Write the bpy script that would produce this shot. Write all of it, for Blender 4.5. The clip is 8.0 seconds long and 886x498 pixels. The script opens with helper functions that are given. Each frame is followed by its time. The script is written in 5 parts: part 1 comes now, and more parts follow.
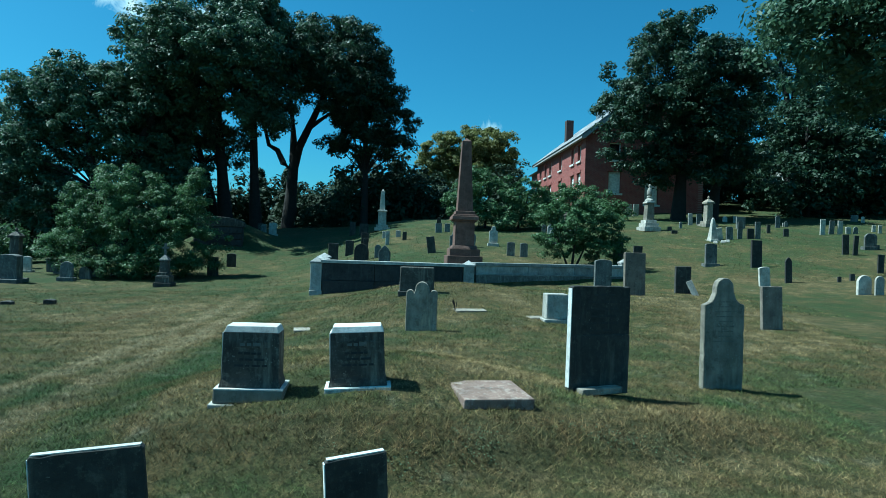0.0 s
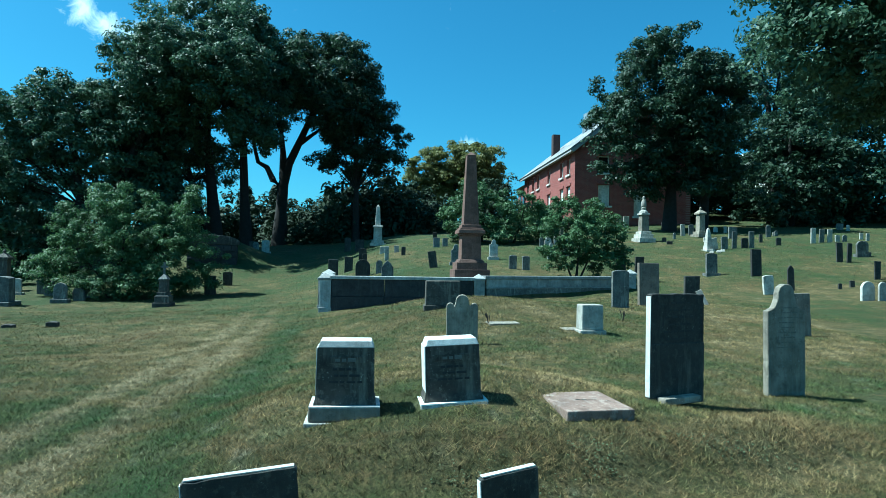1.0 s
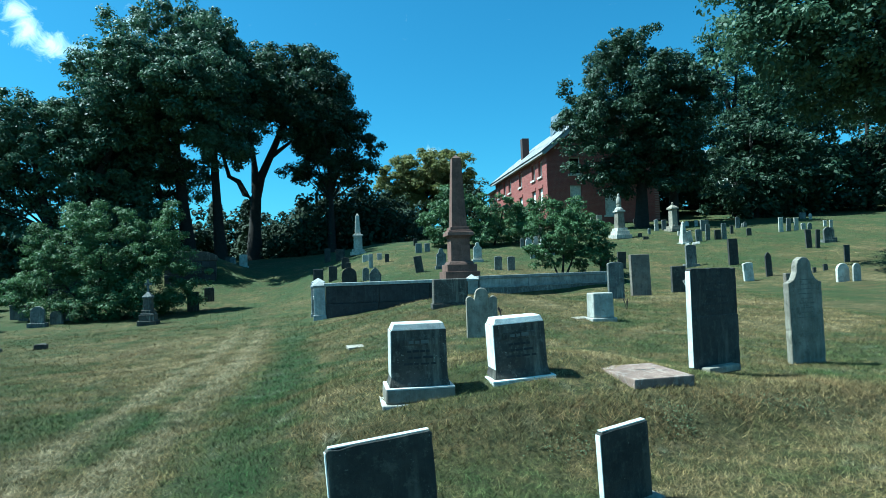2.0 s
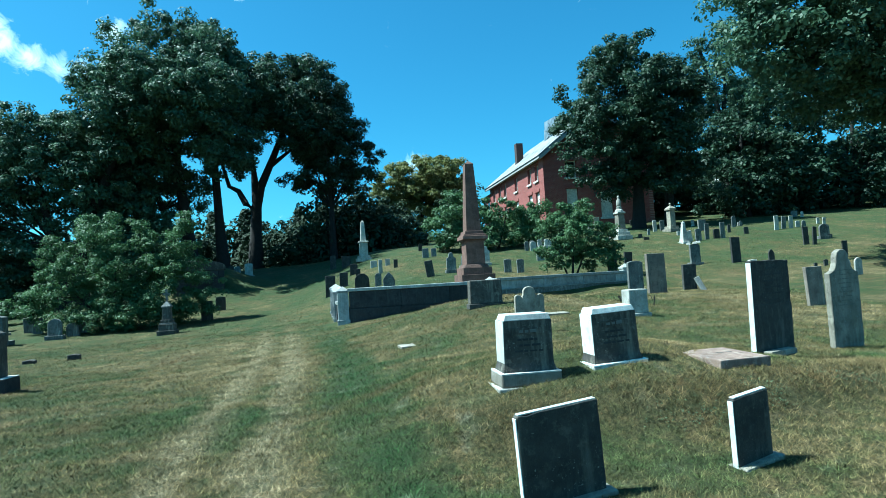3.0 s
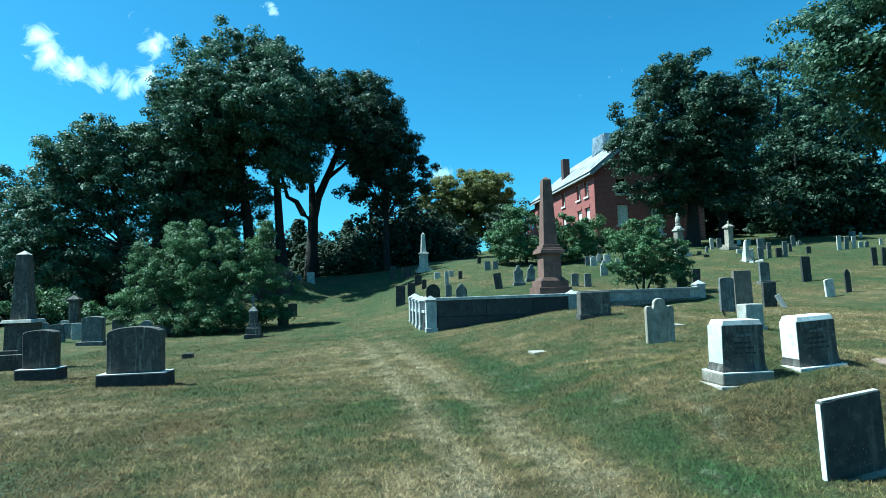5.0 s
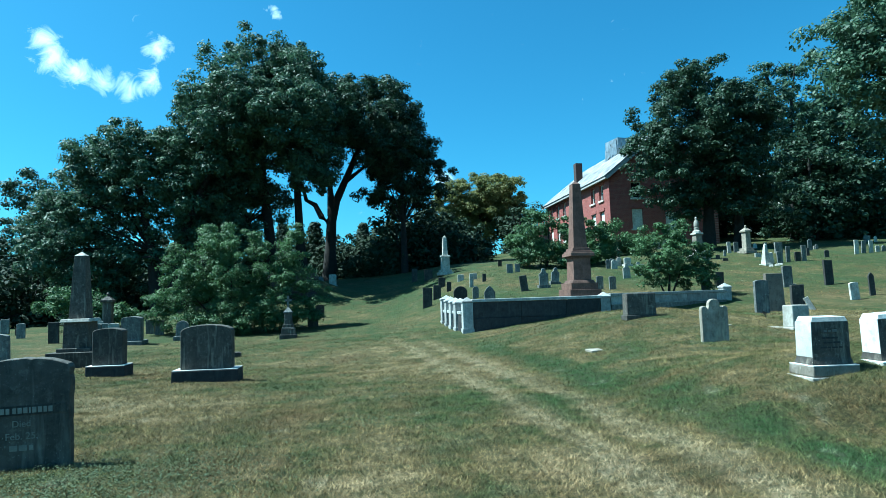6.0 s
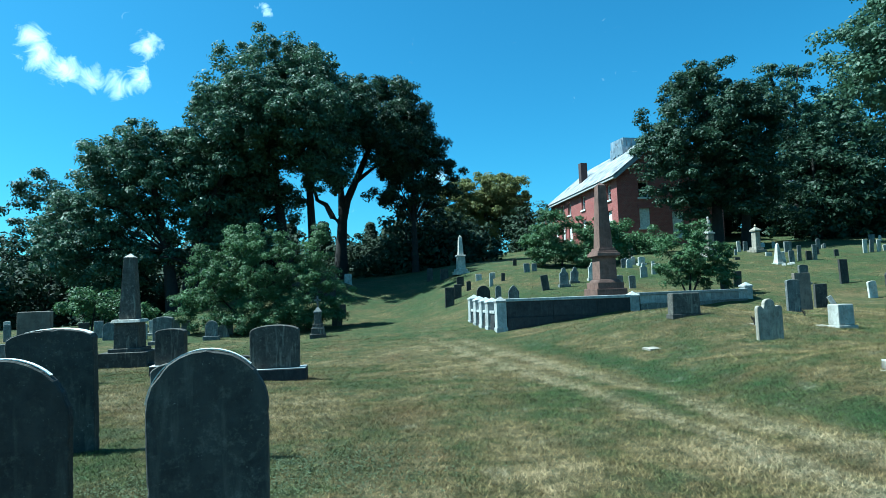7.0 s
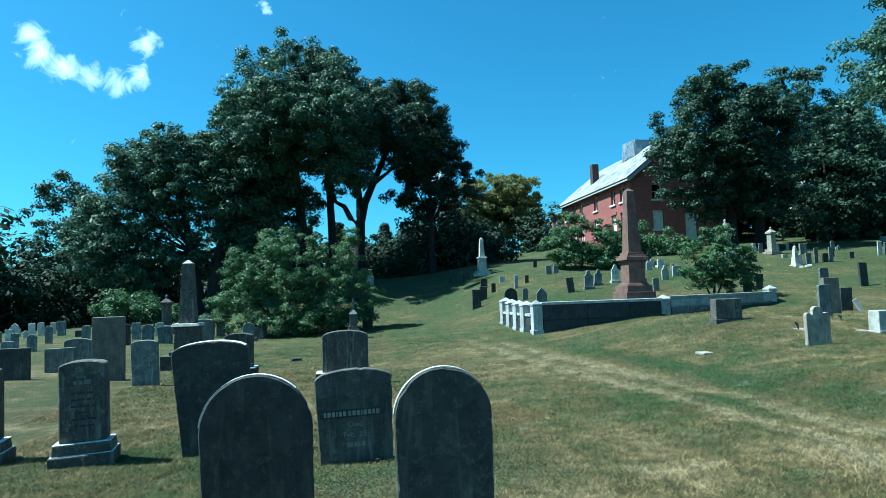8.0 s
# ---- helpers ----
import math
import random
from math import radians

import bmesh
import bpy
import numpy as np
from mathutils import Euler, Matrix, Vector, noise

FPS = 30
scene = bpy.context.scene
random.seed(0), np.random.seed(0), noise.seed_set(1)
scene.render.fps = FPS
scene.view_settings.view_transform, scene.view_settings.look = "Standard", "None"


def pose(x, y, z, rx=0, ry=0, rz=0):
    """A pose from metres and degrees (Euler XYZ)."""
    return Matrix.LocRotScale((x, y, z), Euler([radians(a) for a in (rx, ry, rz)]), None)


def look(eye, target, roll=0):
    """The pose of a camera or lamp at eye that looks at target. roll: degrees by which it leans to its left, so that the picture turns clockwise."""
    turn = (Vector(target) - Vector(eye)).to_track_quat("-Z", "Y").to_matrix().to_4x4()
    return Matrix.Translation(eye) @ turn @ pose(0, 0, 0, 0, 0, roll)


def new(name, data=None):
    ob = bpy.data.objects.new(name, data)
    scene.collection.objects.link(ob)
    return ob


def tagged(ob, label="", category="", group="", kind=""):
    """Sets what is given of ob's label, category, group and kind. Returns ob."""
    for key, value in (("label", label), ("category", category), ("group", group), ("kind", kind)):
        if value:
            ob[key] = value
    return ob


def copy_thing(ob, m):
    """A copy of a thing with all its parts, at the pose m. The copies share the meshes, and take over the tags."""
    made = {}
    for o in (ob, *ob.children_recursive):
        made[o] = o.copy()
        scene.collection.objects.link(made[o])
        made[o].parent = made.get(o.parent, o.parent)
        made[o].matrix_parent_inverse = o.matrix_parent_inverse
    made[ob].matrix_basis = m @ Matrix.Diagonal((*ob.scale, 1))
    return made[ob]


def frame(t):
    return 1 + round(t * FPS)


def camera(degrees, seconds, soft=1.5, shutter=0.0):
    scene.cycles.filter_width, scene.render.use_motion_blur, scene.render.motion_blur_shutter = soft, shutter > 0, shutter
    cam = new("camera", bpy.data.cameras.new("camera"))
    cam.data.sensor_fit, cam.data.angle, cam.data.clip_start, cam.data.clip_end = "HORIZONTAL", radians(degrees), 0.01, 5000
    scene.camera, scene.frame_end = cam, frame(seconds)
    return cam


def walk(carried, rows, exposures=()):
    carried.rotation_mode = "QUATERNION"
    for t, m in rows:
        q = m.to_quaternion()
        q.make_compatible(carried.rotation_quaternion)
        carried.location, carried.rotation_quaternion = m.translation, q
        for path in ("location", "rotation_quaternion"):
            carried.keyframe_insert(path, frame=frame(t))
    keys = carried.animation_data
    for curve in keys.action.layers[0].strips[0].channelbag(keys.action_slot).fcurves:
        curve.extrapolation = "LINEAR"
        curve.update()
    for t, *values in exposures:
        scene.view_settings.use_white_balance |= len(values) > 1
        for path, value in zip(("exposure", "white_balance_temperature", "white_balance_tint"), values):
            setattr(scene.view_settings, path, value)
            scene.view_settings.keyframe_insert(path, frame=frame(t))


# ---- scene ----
# seconds, stops, white balance
EXPOSURES = ((0.0, 0.79, 4950, -15), (0.5, 0.99, 4980, -14), (1.5, 1.21, 5000, -14), (3.5, 1.39, 5020, -13), (8.0, 1.30, 4950, -12))
CLOUDS = (((-0.592, 1.021, 0.452), 0.030), ((-0.576, 1.021, 0.424), 0.036), ((-0.536, 1.019, 0.396), 0.036), ((-0.490, 1.016, 0.378), 0.032), ((-0.446, 1.013, 0.364), 0.040), ((-0.412, 1.009, 0.376), 0.032), ((-0.398, 1.005, 0.428), 0.034), ((-0.20, 0.984, 0.49), 0.018), ((0.079, 0.977, 0.190), 0.032))
cam = camera(73.5, 8.0, soft=0.6)
# seconds, eye x y z, yaw, pitch, lean
ROWS = [
    (0, 0.005, -0.087, 1.688, -0.41, -0.15, -1.87),
    (0.5, -0.543, 0.076, 1.613, -1.26, 0.62, -1.63),
    (1, -0.980, 0.045, 1.615, -2.35, 1.39, -0.87),
    (1.5, -1.376, 0.041, 1.477, -4.06, 1.92, 0.54),
    (3, -2.955, -0.405, 1.344, -6.69, 2.76, 3.25),
    (3.5, -3.641, -0.648, 1.339, -6.55, 3.07, 3.07),
    (4, -4.246, -0.751, 1.357, -5.85, 3.44, 2.82),
    (4.5, -4.678, -0.779, 1.358, -4.75, 3.85, 2.34),
    (6, -6.312, -1.331, 1.329, -4.13, 4.47, 1.72),
    (6.5, -7.204, -1.472, 1.326, -4.79, 4.53, 1.91),
    (7, -7.816, -1.605, 1.425, -4.88, 4.29, 1.88),
    (7.5, -8.566, -1.754, 1.534, -4.64, 4.20, 1.32),
    (8, -9.265, -2.162, 1.670, -4.91, 4.11, 1.88),
]
walk(cam, [(t, pose(x, y, z, 90 + pitch, lean, yaw)) for t, x, y, z, yaw, pitch, lean in ROWS], EXPOSURES)

# ---- light ----
SUN_FROM = Vector((-0.66, 0.05, 1.0)).normalized()
sun_data = bpy.data.lights.new("sun", "SUN")
sun_data.energy, sun_data.angle, sun_data.color = 5.0, radians(0.5), (1.0, 0.95, 0.86)
sun = new("sun", sun_data)
sun.matrix_world = look(SUN_FROM * 100, (0, 0, 0))

world = bpy.data.worlds.new("sky")
scene.world = world
world.use_nodes = True
wn, wl = world.node_tree.nodes, world.node_tree.links
wn.clear()
w_out, w_bg = wn.new("ShaderNodeOutputWorld"), wn.new("ShaderNodeBackground")
sky = wn.new("ShaderNodeTexSky")
sky.sky_type, sky.sun_disc = "NISHITA", False
sky.sun_elevation = math.asin(SUN_FROM.z)
sky.sun_rotation = math.atan2(SUN_FROM.x, SUN_FROM.y)
sky.ozone_density, sky.dust_density, sky.air_density = 3.0, 0.9, 1.0
tint = wn.new("ShaderNodeMix")
tint.data_type, tint.blend_type = "RGBA", "MULTIPLY"
tint.inputs["Factor"].default_value = 1.0
tint.inputs["B"].default_value = (0.53, 1.04, 1.09, 1)
wl.new(sky.outputs["Color"], tint.inputs["A"])
# a few fair-weather clouds low in the north-west
coords = wn.new("ShaderNodeTexCoord")
cloud_noise = wn.new("ShaderNodeTexNoise")
cloud_noise.inputs["Scale"].default_value, cloud_noise.inputs["Detail"].default_value = 30.0, 9.0
cloud_noise.inputs["Roughness"].default_value, cloud_noise.inputs["Distortion"].default_value = 0.66, 0.9
wl.new(coords.outputs["Generated"], cloud_noise.inputs["Vector"])
cloud_sum = None
for direction, size in CLOUDS:
    away = wn.new("ShaderNodeVectorMath")
    away.operation = "DISTANCE"
    away.inputs[1].default_value = Vector(direction).normalized()
    wl.new(coords.outputs["Generated"], away.inputs[0])
    near = wn.new("ShaderNodeMapRange")
    near.inputs["From Min"].default_value, near.inputs["From Max"].default_value = size, 0.0
    near.inputs["To Max"].default_value = 0.45
    wl.new(away.outputs["Value"], near.inputs["Value"])
    if cloud_sum is None:
        cloud_sum = near.outputs["Result"]
    else:
        top = wn.new("ShaderNodeMath")
        top.operation = "MAXIMUM"
        wl.new(cloud_sum, top.inputs[0]), wl.new(near.outputs["Result"], top.inputs[1])
        cloud_sum = top.outputs["Value"]
both = wn.new("ShaderNodeMath")
both.operation = "ADD"
wl.new(cloud_sum, both.inputs[0]), wl.new(cloud_noise.outputs["Fac"], both.inputs[1])
edge = wn.new("ShaderNodeMapRange")
edge.inputs["From Min"].default_value, edge.inputs["From Max"].default_value = 0.67, 0.98
wl.new(both.outputs["Value"], edge.inputs["Value"])
cloudy = wn.new("ShaderNodeMix")
cloudy.data_type = "RGBA"
cloudy.inputs["B"].default_value = (9.0, 10.5, 10.5, 1)
wl.new(edge.outputs["Result"], cloudy.inputs["Factor"])
wl.new(tint.outputs["Result"], cloudy.inputs["A"])
w_bg.inputs["Strength"].default_value = 0.058
wl.new(cloudy.outputs["Result"], w_bg.inputs["Color"])
wl.new(w_bg.outputs["Background"], w_out.inputs["Surface"])


# ---- materials ----
class Nodes:
    """Short forms for building a node material."""

    def __init__(self, name):
        self.mat = bpy.data.materials.new(name)
        self.mat.use_nodes = True
        self.tree = self.mat.node_tree
        self.shader = self.tree.nodes["Principled BSDF"]

    def add(self, kind, **values):
        node = self.tree.nodes.new(kind)
        for key, value in values.items():
            node.inputs[key.replace("_", " ")].default_value = value
        return node

    def link(self, a, b):
        self.tree.links.new(a, b)

    def noise(self, vector, scale, detail=4.0, rough=0.6):
        node = self.add("ShaderNodeTexNoise", Scale=scale, Detail=detail, Roughness=rough)
        self.link(vector, node.inputs["Vector"])
        return node.outputs["Fac"]

    def math(self, operation, a, b=0.0, c=0.0):
        node = self.tree.nodes.new("ShaderNodeMath")
        node.operation = operation
        for socket, value in zip(node.inputs, (a, b, c)):
            if isinstance(value, (int, float)):
                socket.default_value = value
            else:
                self.link(value, socket)
        return node.outputs["Value"]

    def spread(self, value, low, high, to_low=0.0, to_high=1.0):
        node = self.add("ShaderNodeMapRange", From_Min=low, From_Max=high, To_Min=to_low, To_Max=to_high)
        self.link(value, node.inputs["Value"])
        return node.outputs["Result"]

    def mix(self, factor, a, b, blend="MIX"):
        node = self.tree.nodes.new("ShaderNodeMix")
        node.data_type, node.blend_type = "RGBA", blend
        for socket, value in ((node.inputs["Factor"], factor), (node.inputs["A"], a), (node.inputs["B"], b)):
            if isinstance(value, tuple):
                socket.default_value = (*value, 1)
            elif isinstance(value, (int, float)):
                socket.default_value = value
            else:
                self.link(value, socket)
        return node.outputs["Result"]

    def bump(self, height, strength, distance):
        node = self.add("ShaderNodeBump", Strength=strength, Distance=distance)
        self.link(height, node.inputs["Height"])
        self.link(node.outputs["Normal"], self.shader.inputs["Normal"])


def stone(name, colour, stain, lichen=(0.30, 0.31, 0.24), rough=0.8, streak=0.5):
    n = Nodes(name)
    place = n.add("ShaderNodeTexCoord").outputs["Object"]
    chance = n.add("ShaderNodeObjectInfo").outputs["Random"]
    stretch = n.add("ShaderNodeMapping", Scale=(9.0, 9.0, 1.2))
    n.link(place, stretch.inputs["Vector"])
    move = n.add("ShaderNodeVectorMath")
    move.operation = "ADD"
    n.link(place, move.inputs[0])
    seed = n.add("ShaderNodeCombineXYZ")
    n.link(n.math("MULTIPLY", chance, 50.0), seed.inputs["X"])
    n.link(seed.outputs["Vector"], move.inputs[1])
    spot = move.outputs["Vector"]
    streaks = n.noise(stretch.outputs["Vector"], 1.0, 4.0)
    blotch = n.noise(spot, 5.0, 6.0, 0.65)
    grain = n.noise(spot, 140.0, 3.0, 0.7)
    tone = n.mix(n.spread(n.math("ADD", n.math("MULTIPLY", streaks, streak), blotch), 0.5 + streak * 0.25, 0.8 + streak * 0.5), colour, stain)
    tone = n.mix(n.spread(n.noise(spot, 13.0, 6.0, 0.75), 0.53, 0.68, 0.0, 0.75), tone, lichen)
    crust = n.spread(n.noise(spot, 7.0, 6.0, 0.8), 0.54, 0.63, 0.0, 0.6)
    tone = n.mix(crust, tone, tuple(c * 0.7 for c in stain))
    run = n.spread(streaks, 0.55, 0.72, 0.0, 0.35 + 0.3 * streak)
    tone = n.mix(run, tone, tuple(min(0.8, c * 1.5) for c in lichen))
    fleck = n.spread(n.noise(spot, 55.0, 2.0, 0.5), 0.68, 0.73, 0.0, 0.75)
    fleck = n.math("MULTIPLY", fleck, n.spread(n.noise(spot, 3.5, 3.0), 0.42, 0.6))
    tone = n.mix(fleck, tone, tuple(min(0.6, c * 2.2 + 0.06) for c in lichen))
    tone = n.mix(n.spread(n.noise(spot, 2.2, 4.0, 0.6), 0.45, 0.75, 0.0, 0.6), tone, tuple(c * 0.55 for c in stain))
    tone = n.mix(n.spread(grain, 0.3, 0.7, 0.0, 0.35), tone, tuple(c * 0.45 for c in colour))
    value = n.add("ShaderNodeHueSaturation")
    n.link(n.spread(chance, 0.0, 1.0, 0.7, 1.3), value.inputs["Value"])
    n.link(tone, value.inputs["Color"])
    n.link(value.outputs["Color"], n.shader.inputs["Base Color"])
    n.link(n.spread(blotch, 0.3, 0.7, rough - 0.1, min(1.0, rough + 0.12)), n.shader.inputs["Roughness"])
    n.bump(n.math("ADD", n.math("MULTIPLY", blotch, 1.2), n.math("MULTIPLY", grain, 0.35)), 0.7, 0.018)
    return n.mat


def plain(name, colour, rough=0.7, vary=0.3, scale=6.0, bump=0.3, metal=0.0):
    n = Nodes(name)
    place = n.add("ShaderNodeTexCoord").outputs["Object"]
    coarse, fine = n.noise(place, scale, 5.0), n.noise(place, scale * 14, 3.0)
    tone = n.mix(n.spread(coarse, 0.3, 0.7, 0.0, 1.0), tuple(c * (1 - vary) for c in colour), tuple(min(1, c * (1 + vary)) for c in colour))
    tone = n.mix(n.spread(fine, 0.4, 0.75, 0.0, 0.4), tone, tuple(c * 0.5 for c in colour))
    n.link(tone, n.shader.inputs["Base Color"])
    n.shader.inputs["Roughness"].default_value, n.shader.inputs["Metallic"].default_value = rough, metal
    n.bump(n.math("ADD", coarse, n.math("MULTIPLY", fine, 0.4)), bump, 0.02)
    return n.mat


def turf(name, blades=False):
    """Mown late-summer grass: green and straw patches, and the paler wheel tracks of the lane."""
    n = Nodes(name)
    place = n.add("ShaderNodeNewGeometry").outputs["Position"]
    flat = n.add("ShaderNodeMapping", Scale=(1.0, 1.0, 0.0))
    n.link(place, flat.inputs["Vector"])
    spot = flat.outputs["Vector"]
    split = n.add("ShaderNodeSeparateXYZ")
    n.link(place, split.inputs["Vector"])
    x, y = split.outputs["X"], split.outputs["Y"]
    wide, mid, fine = n.noise(spot, 0.22, 4.0, 0.6), n.noise(spot, 1.3, 5.0, 0.65), n.noise(spot, 11.0, 5.0, 0.75)
    # distance from the middle of the two wheel tracks
    line = n.math("ADD", n.math("MULTIPLY", n.math("MULTIPLY", y, y), 0.003), n.math("MULTIPLY", y, 0.05))
    off = n.math("ADD", n.math("ADD", x, line), 4.0)
    off = n.math("ADD", off, n.math("MULTIPLY", n.math("SUBTRACT", mid, 0.5), 0.7))
    rut = n.math("ABSOLUTE", n.math("SUBTRACT", n.math("ABSOLUTE", off), 0.38))
    worn = n.spread(rut, 0.0, 0.34, 1.0, 0.0)
    worn = n.math("MULTIPLY", worn, n.spread(y, 15.0, 24.0, 1.0, 0.0))
    verge = n.spread(n.math("ABSOLUTE", n.math("SUBTRACT", off, 1.35)), 0.0, 0.6, 1.0, 0.0)
    verge = n.math("MULTIPLY", verge, n.spread(y, 14.0, 20.0, 1.0, 0.0))
    dry = n.math("ADD", n.math("MULTIPLY", wide, 1.25), n.math("MULTIPLY", mid, 1.0))
    dry = n.math("ADD", dry, n.math("MULTIPLY", fine, 0.55))
    dry = n.spread(dry, 1.09, 1.68)
    dry = n.math("ADD", dry, n.math("MULTIPLY", worn, 0.34))
    dry = n.math("SUBTRACT", dry, n.math("MULTIPLY", verge, 0.55))
    dry = n.math("SUBTRACT", dry, n.spread(y, 14.0, 34.0, 0.0, 0.35))
    dry = n.math("MINIMUM", n.math("MAXIMUM", dry, 0.0), 1.0)
    ramp = n.add("ShaderNodeValToRGB")
    stops = ramp.color_ramp.elements
    stops[0].position, stops[0].color = 0.0, (0.050, 0.092, 0.030, 1)
    stops[1].position, stops[1].color = 1.0, (0.40, 0.30, 0.158, 1)
    for position, colour in ((0.34, (0.106, 0.116, 0.042, 1)), (0.62, (0.215, 0.158, 0.070, 1))):
        stop = stops.new(position)
        stop.color = colour
    n.link(dry, ramp.inputs["Fac"])
    tone = ramp.outputs["Color"]
    rust = n.spread(n.noise(spot, 0.55, 3.0), 0.54, 0.70, 0.0, 0.6)
    tone = n.mix(rust, tone, (0.185, 0.105, 0.050))
    bleached = n.spread(n.noise(spot, 1.9, 5.0, 0.7), 0.58, 0.72, 0.0, 0.5)
    tone = n.mix(bleached, tone, (0.40, 0.375, 0.28))
    tone = n.mix(n.math("MULTIPLY", worn, n.spread(fine, 0.4, 0.62, 0.0, 0.6)), tone, (0.42, 0.375, 0.25))
    lush = n.spread(n.noise(spot, 0.75, 4.0, 0.65), 0.58, 0.70, 0.0, 0.55)
    tone = n.mix(lush, tone, (0.050, 0.105, 0.050))
    # unmown brown fringe on the face of the mound
    rise = n.math("MULTIPLY", n.math("MAXIMUM", n.math("SUBTRACT", x, 0.2), 0.0), 0.38)
    bank = n.math("SUBTRACT", n.math("SUBTRACT", y, rise), 4.42)
    bank = n.spread(n.math("ABSOLUTE", n.math("ADD", bank, n.math("MULTIPLY", n.math("SUBTRACT", mid, 0.5), 0.6))), 0.18, 0.52, 0.85, 0.0)
    bank = n.math("MULTIPLY", bank, n.spread(n.math("ABSOLUTE", n.math("SUBTRACT", x, 0.8)), 2.4, 3.2, 1.0, 0.0))
    bank = n.math("MULTIPLY", bank, n.spread(fine, 0.32, 0.58, 0.35, 1.0))
    tone = n.mix(bank, tone, n.mix(n.spread(mid, 0.4, 0.62), (0.185, 0.112, 0.052), (0.085, 0.078, 0.034)))
    clod = n.spread(n.noise(spot, 5.0, 7.0, 0.85), 0.46, 0.60, 0.0, 0.74)
    tone = n.mix(clod, tone, (0.040, 0.047, 0.019))
    patch = n.spread(n.noise(spot, 1.05, 6.0, 0.7), 0.50, 0.66, 0.0, 0.62)
    tone = n.mix(patch, tone, (0.088, 0.074, 0.030))
    if blades:
        island = n.tree.nodes.new("ShaderNodeNewGeometry").outputs["Random Per Island"]
        value = n.add("ShaderNodeHueSaturation")
        n.link(n.spread(island, 0.0, 1.0, 0.3, 1.8), value.inputs["Value"])
        n.link(tone, value.inputs["Color"])
        tone = value.outputs["Color"]
    else:
        soil = n.spread(n.noise(spot, 30.0, 5.0, 0.8), 0.40, 0.60, 0.0, 0.85)
        tone = n.mix(soil, tone, (0.021, 0.023, 0.011))
        mown = n.add("ShaderNodeMapping", Scale=(0.5, 3.0, 0.0), Rotation=(0, 0, radians(-14)))
        n.link(place, mown.inputs["Vector"])
        thin = n.spread(n.noise(mown.outputs["Vector"], 1.6, 5.0, 0.7), 0.40, 0.68, 0.0, 0.6)
        tone = n.mix(thin, tone, (0.045, 0.055, 0.022))
        speck = n.noise(spot, 120.0, 3.0, 0.8)
        n.bump(n.math("ADD", n.math("MULTIPLY", fine, 1.0), n.math("MULTIPLY", speck, 0.6)), 0.9, 0.05)
    n.link(tone, n.shader.inputs["Base Color"])
    n.shader.inputs["Roughness"].default_value = 0.9
    n.shader.inputs["Specular IOR Level"].default_value = 0.15
    return n.mat


def foliage(name, dark, light, gloss=0.45, through_light=0.3):
    n = Nodes(name)
    island = n.add("ShaderNodeNewGeometry").outputs["Random Per Island"]
    spot = n.add("ShaderNodeNewGeometry").outputs["Position"]
    patch = n.noise(spot, 0.6, 3.0)
    tone = n.mix(island, dark, light)
    tone = n.mix(n.spread(patch, 0.35, 0.65, 0.0, 0.5), tone, tuple(c * 1.25 for c in light))
    n.link(tone, n.shader.inputs["Base Color"])
    n.shader.inputs["Roughness"].default_value = gloss
    n.shader.inputs["Specular IOR Level"].default_value = 0.35
    glow = n.add("ShaderNodeBsdfTranslucent")
    n.link(tone, glow.inputs["Color"])
    blend = n.add("ShaderNodeMixShader", Fac=through_light)
    n.link(n.shader.outputs["BSDF"], blend.inputs[1])
    n.link(glow.outputs["BSDF"], blend.inputs[2])
    n.link(blend.outputs["Shader"], n.tree.nodes["Material Output"].inputs["Surface"])
    return n.mat


def brickwork(name):
    n = Nodes(name)
    place = n.add("ShaderNodeTexCoord").outputs["Object"]
    swap = n.add("ShaderNodeMapping", Rotation=(radians(90), 0, 0))
    n.link(place, swap.inputs["Vector"])
    bricks = n.add("ShaderNodeTexBrick", Color1=(0.25, 0.060, 0.052, 1), Color2=(0.17, 0.040, 0.037, 1), Mortar=(0.34, 0.22, 0.18, 1),
                   Scale=1.0, Mortar_Size=0.006, Brick_Width=0.21, Row_Height=0.072)
    n.link(swap.outputs["Vector"], bricks.inputs["Vector"])
    worn = n.noise(place, 0.7, 5.0, 0.65)
    tone = n.mix(n.spread(worn, 0.4, 0.7, 0.0, 0.5), bricks.outputs["Color"], (0.30, 0.10, 0.085))
    n.link(tone, n.shader.inputs["Base Color"])
    n.shader.inputs["Roughness"].default_value = 0.9
    n.bump(n.math("SUBTRACT", worn, bricks.outputs["Fac"]), 0.5, 0.01)
    return n.mat


def glass(name):
    n = Nodes(name)
    n.shader.inputs["Base Color"].default_value = (0.01, 0.012, 0.014, 1)
    n.shader.inputs["Roughness"].default_value = 0.06
    return n.mat


GRASS, BLADES = turf("turf"), turf("grass_blades", True)
DARK_STONE = stone("dark_slate", (0.043, 0.042, 0.037), (0.016, 0.016, 0.015), (0.120, 0.112, 0.088))
GREY_STONE = stone("grey_marble", (0.18, 0.185, 0.175), (0.045, 0.049, 0.048), (0.38, 0.38, 0.32), streak=0.8)
PALE_STONE = stone("white_marble", (0.58, 0.555, 0.49), (0.20, 0.188, 0.16), (0.34, 0.32, 0.26))
BROWN_STONE = stone("brown_sandstone", (0.20, 0.165, 0.13), (0.085, 0.07, 0.058), (0.24, 0.22, 0.17))
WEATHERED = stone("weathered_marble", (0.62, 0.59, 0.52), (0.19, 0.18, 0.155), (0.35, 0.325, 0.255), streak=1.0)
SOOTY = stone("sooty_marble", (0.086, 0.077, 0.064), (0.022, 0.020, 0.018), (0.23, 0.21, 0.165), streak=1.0)
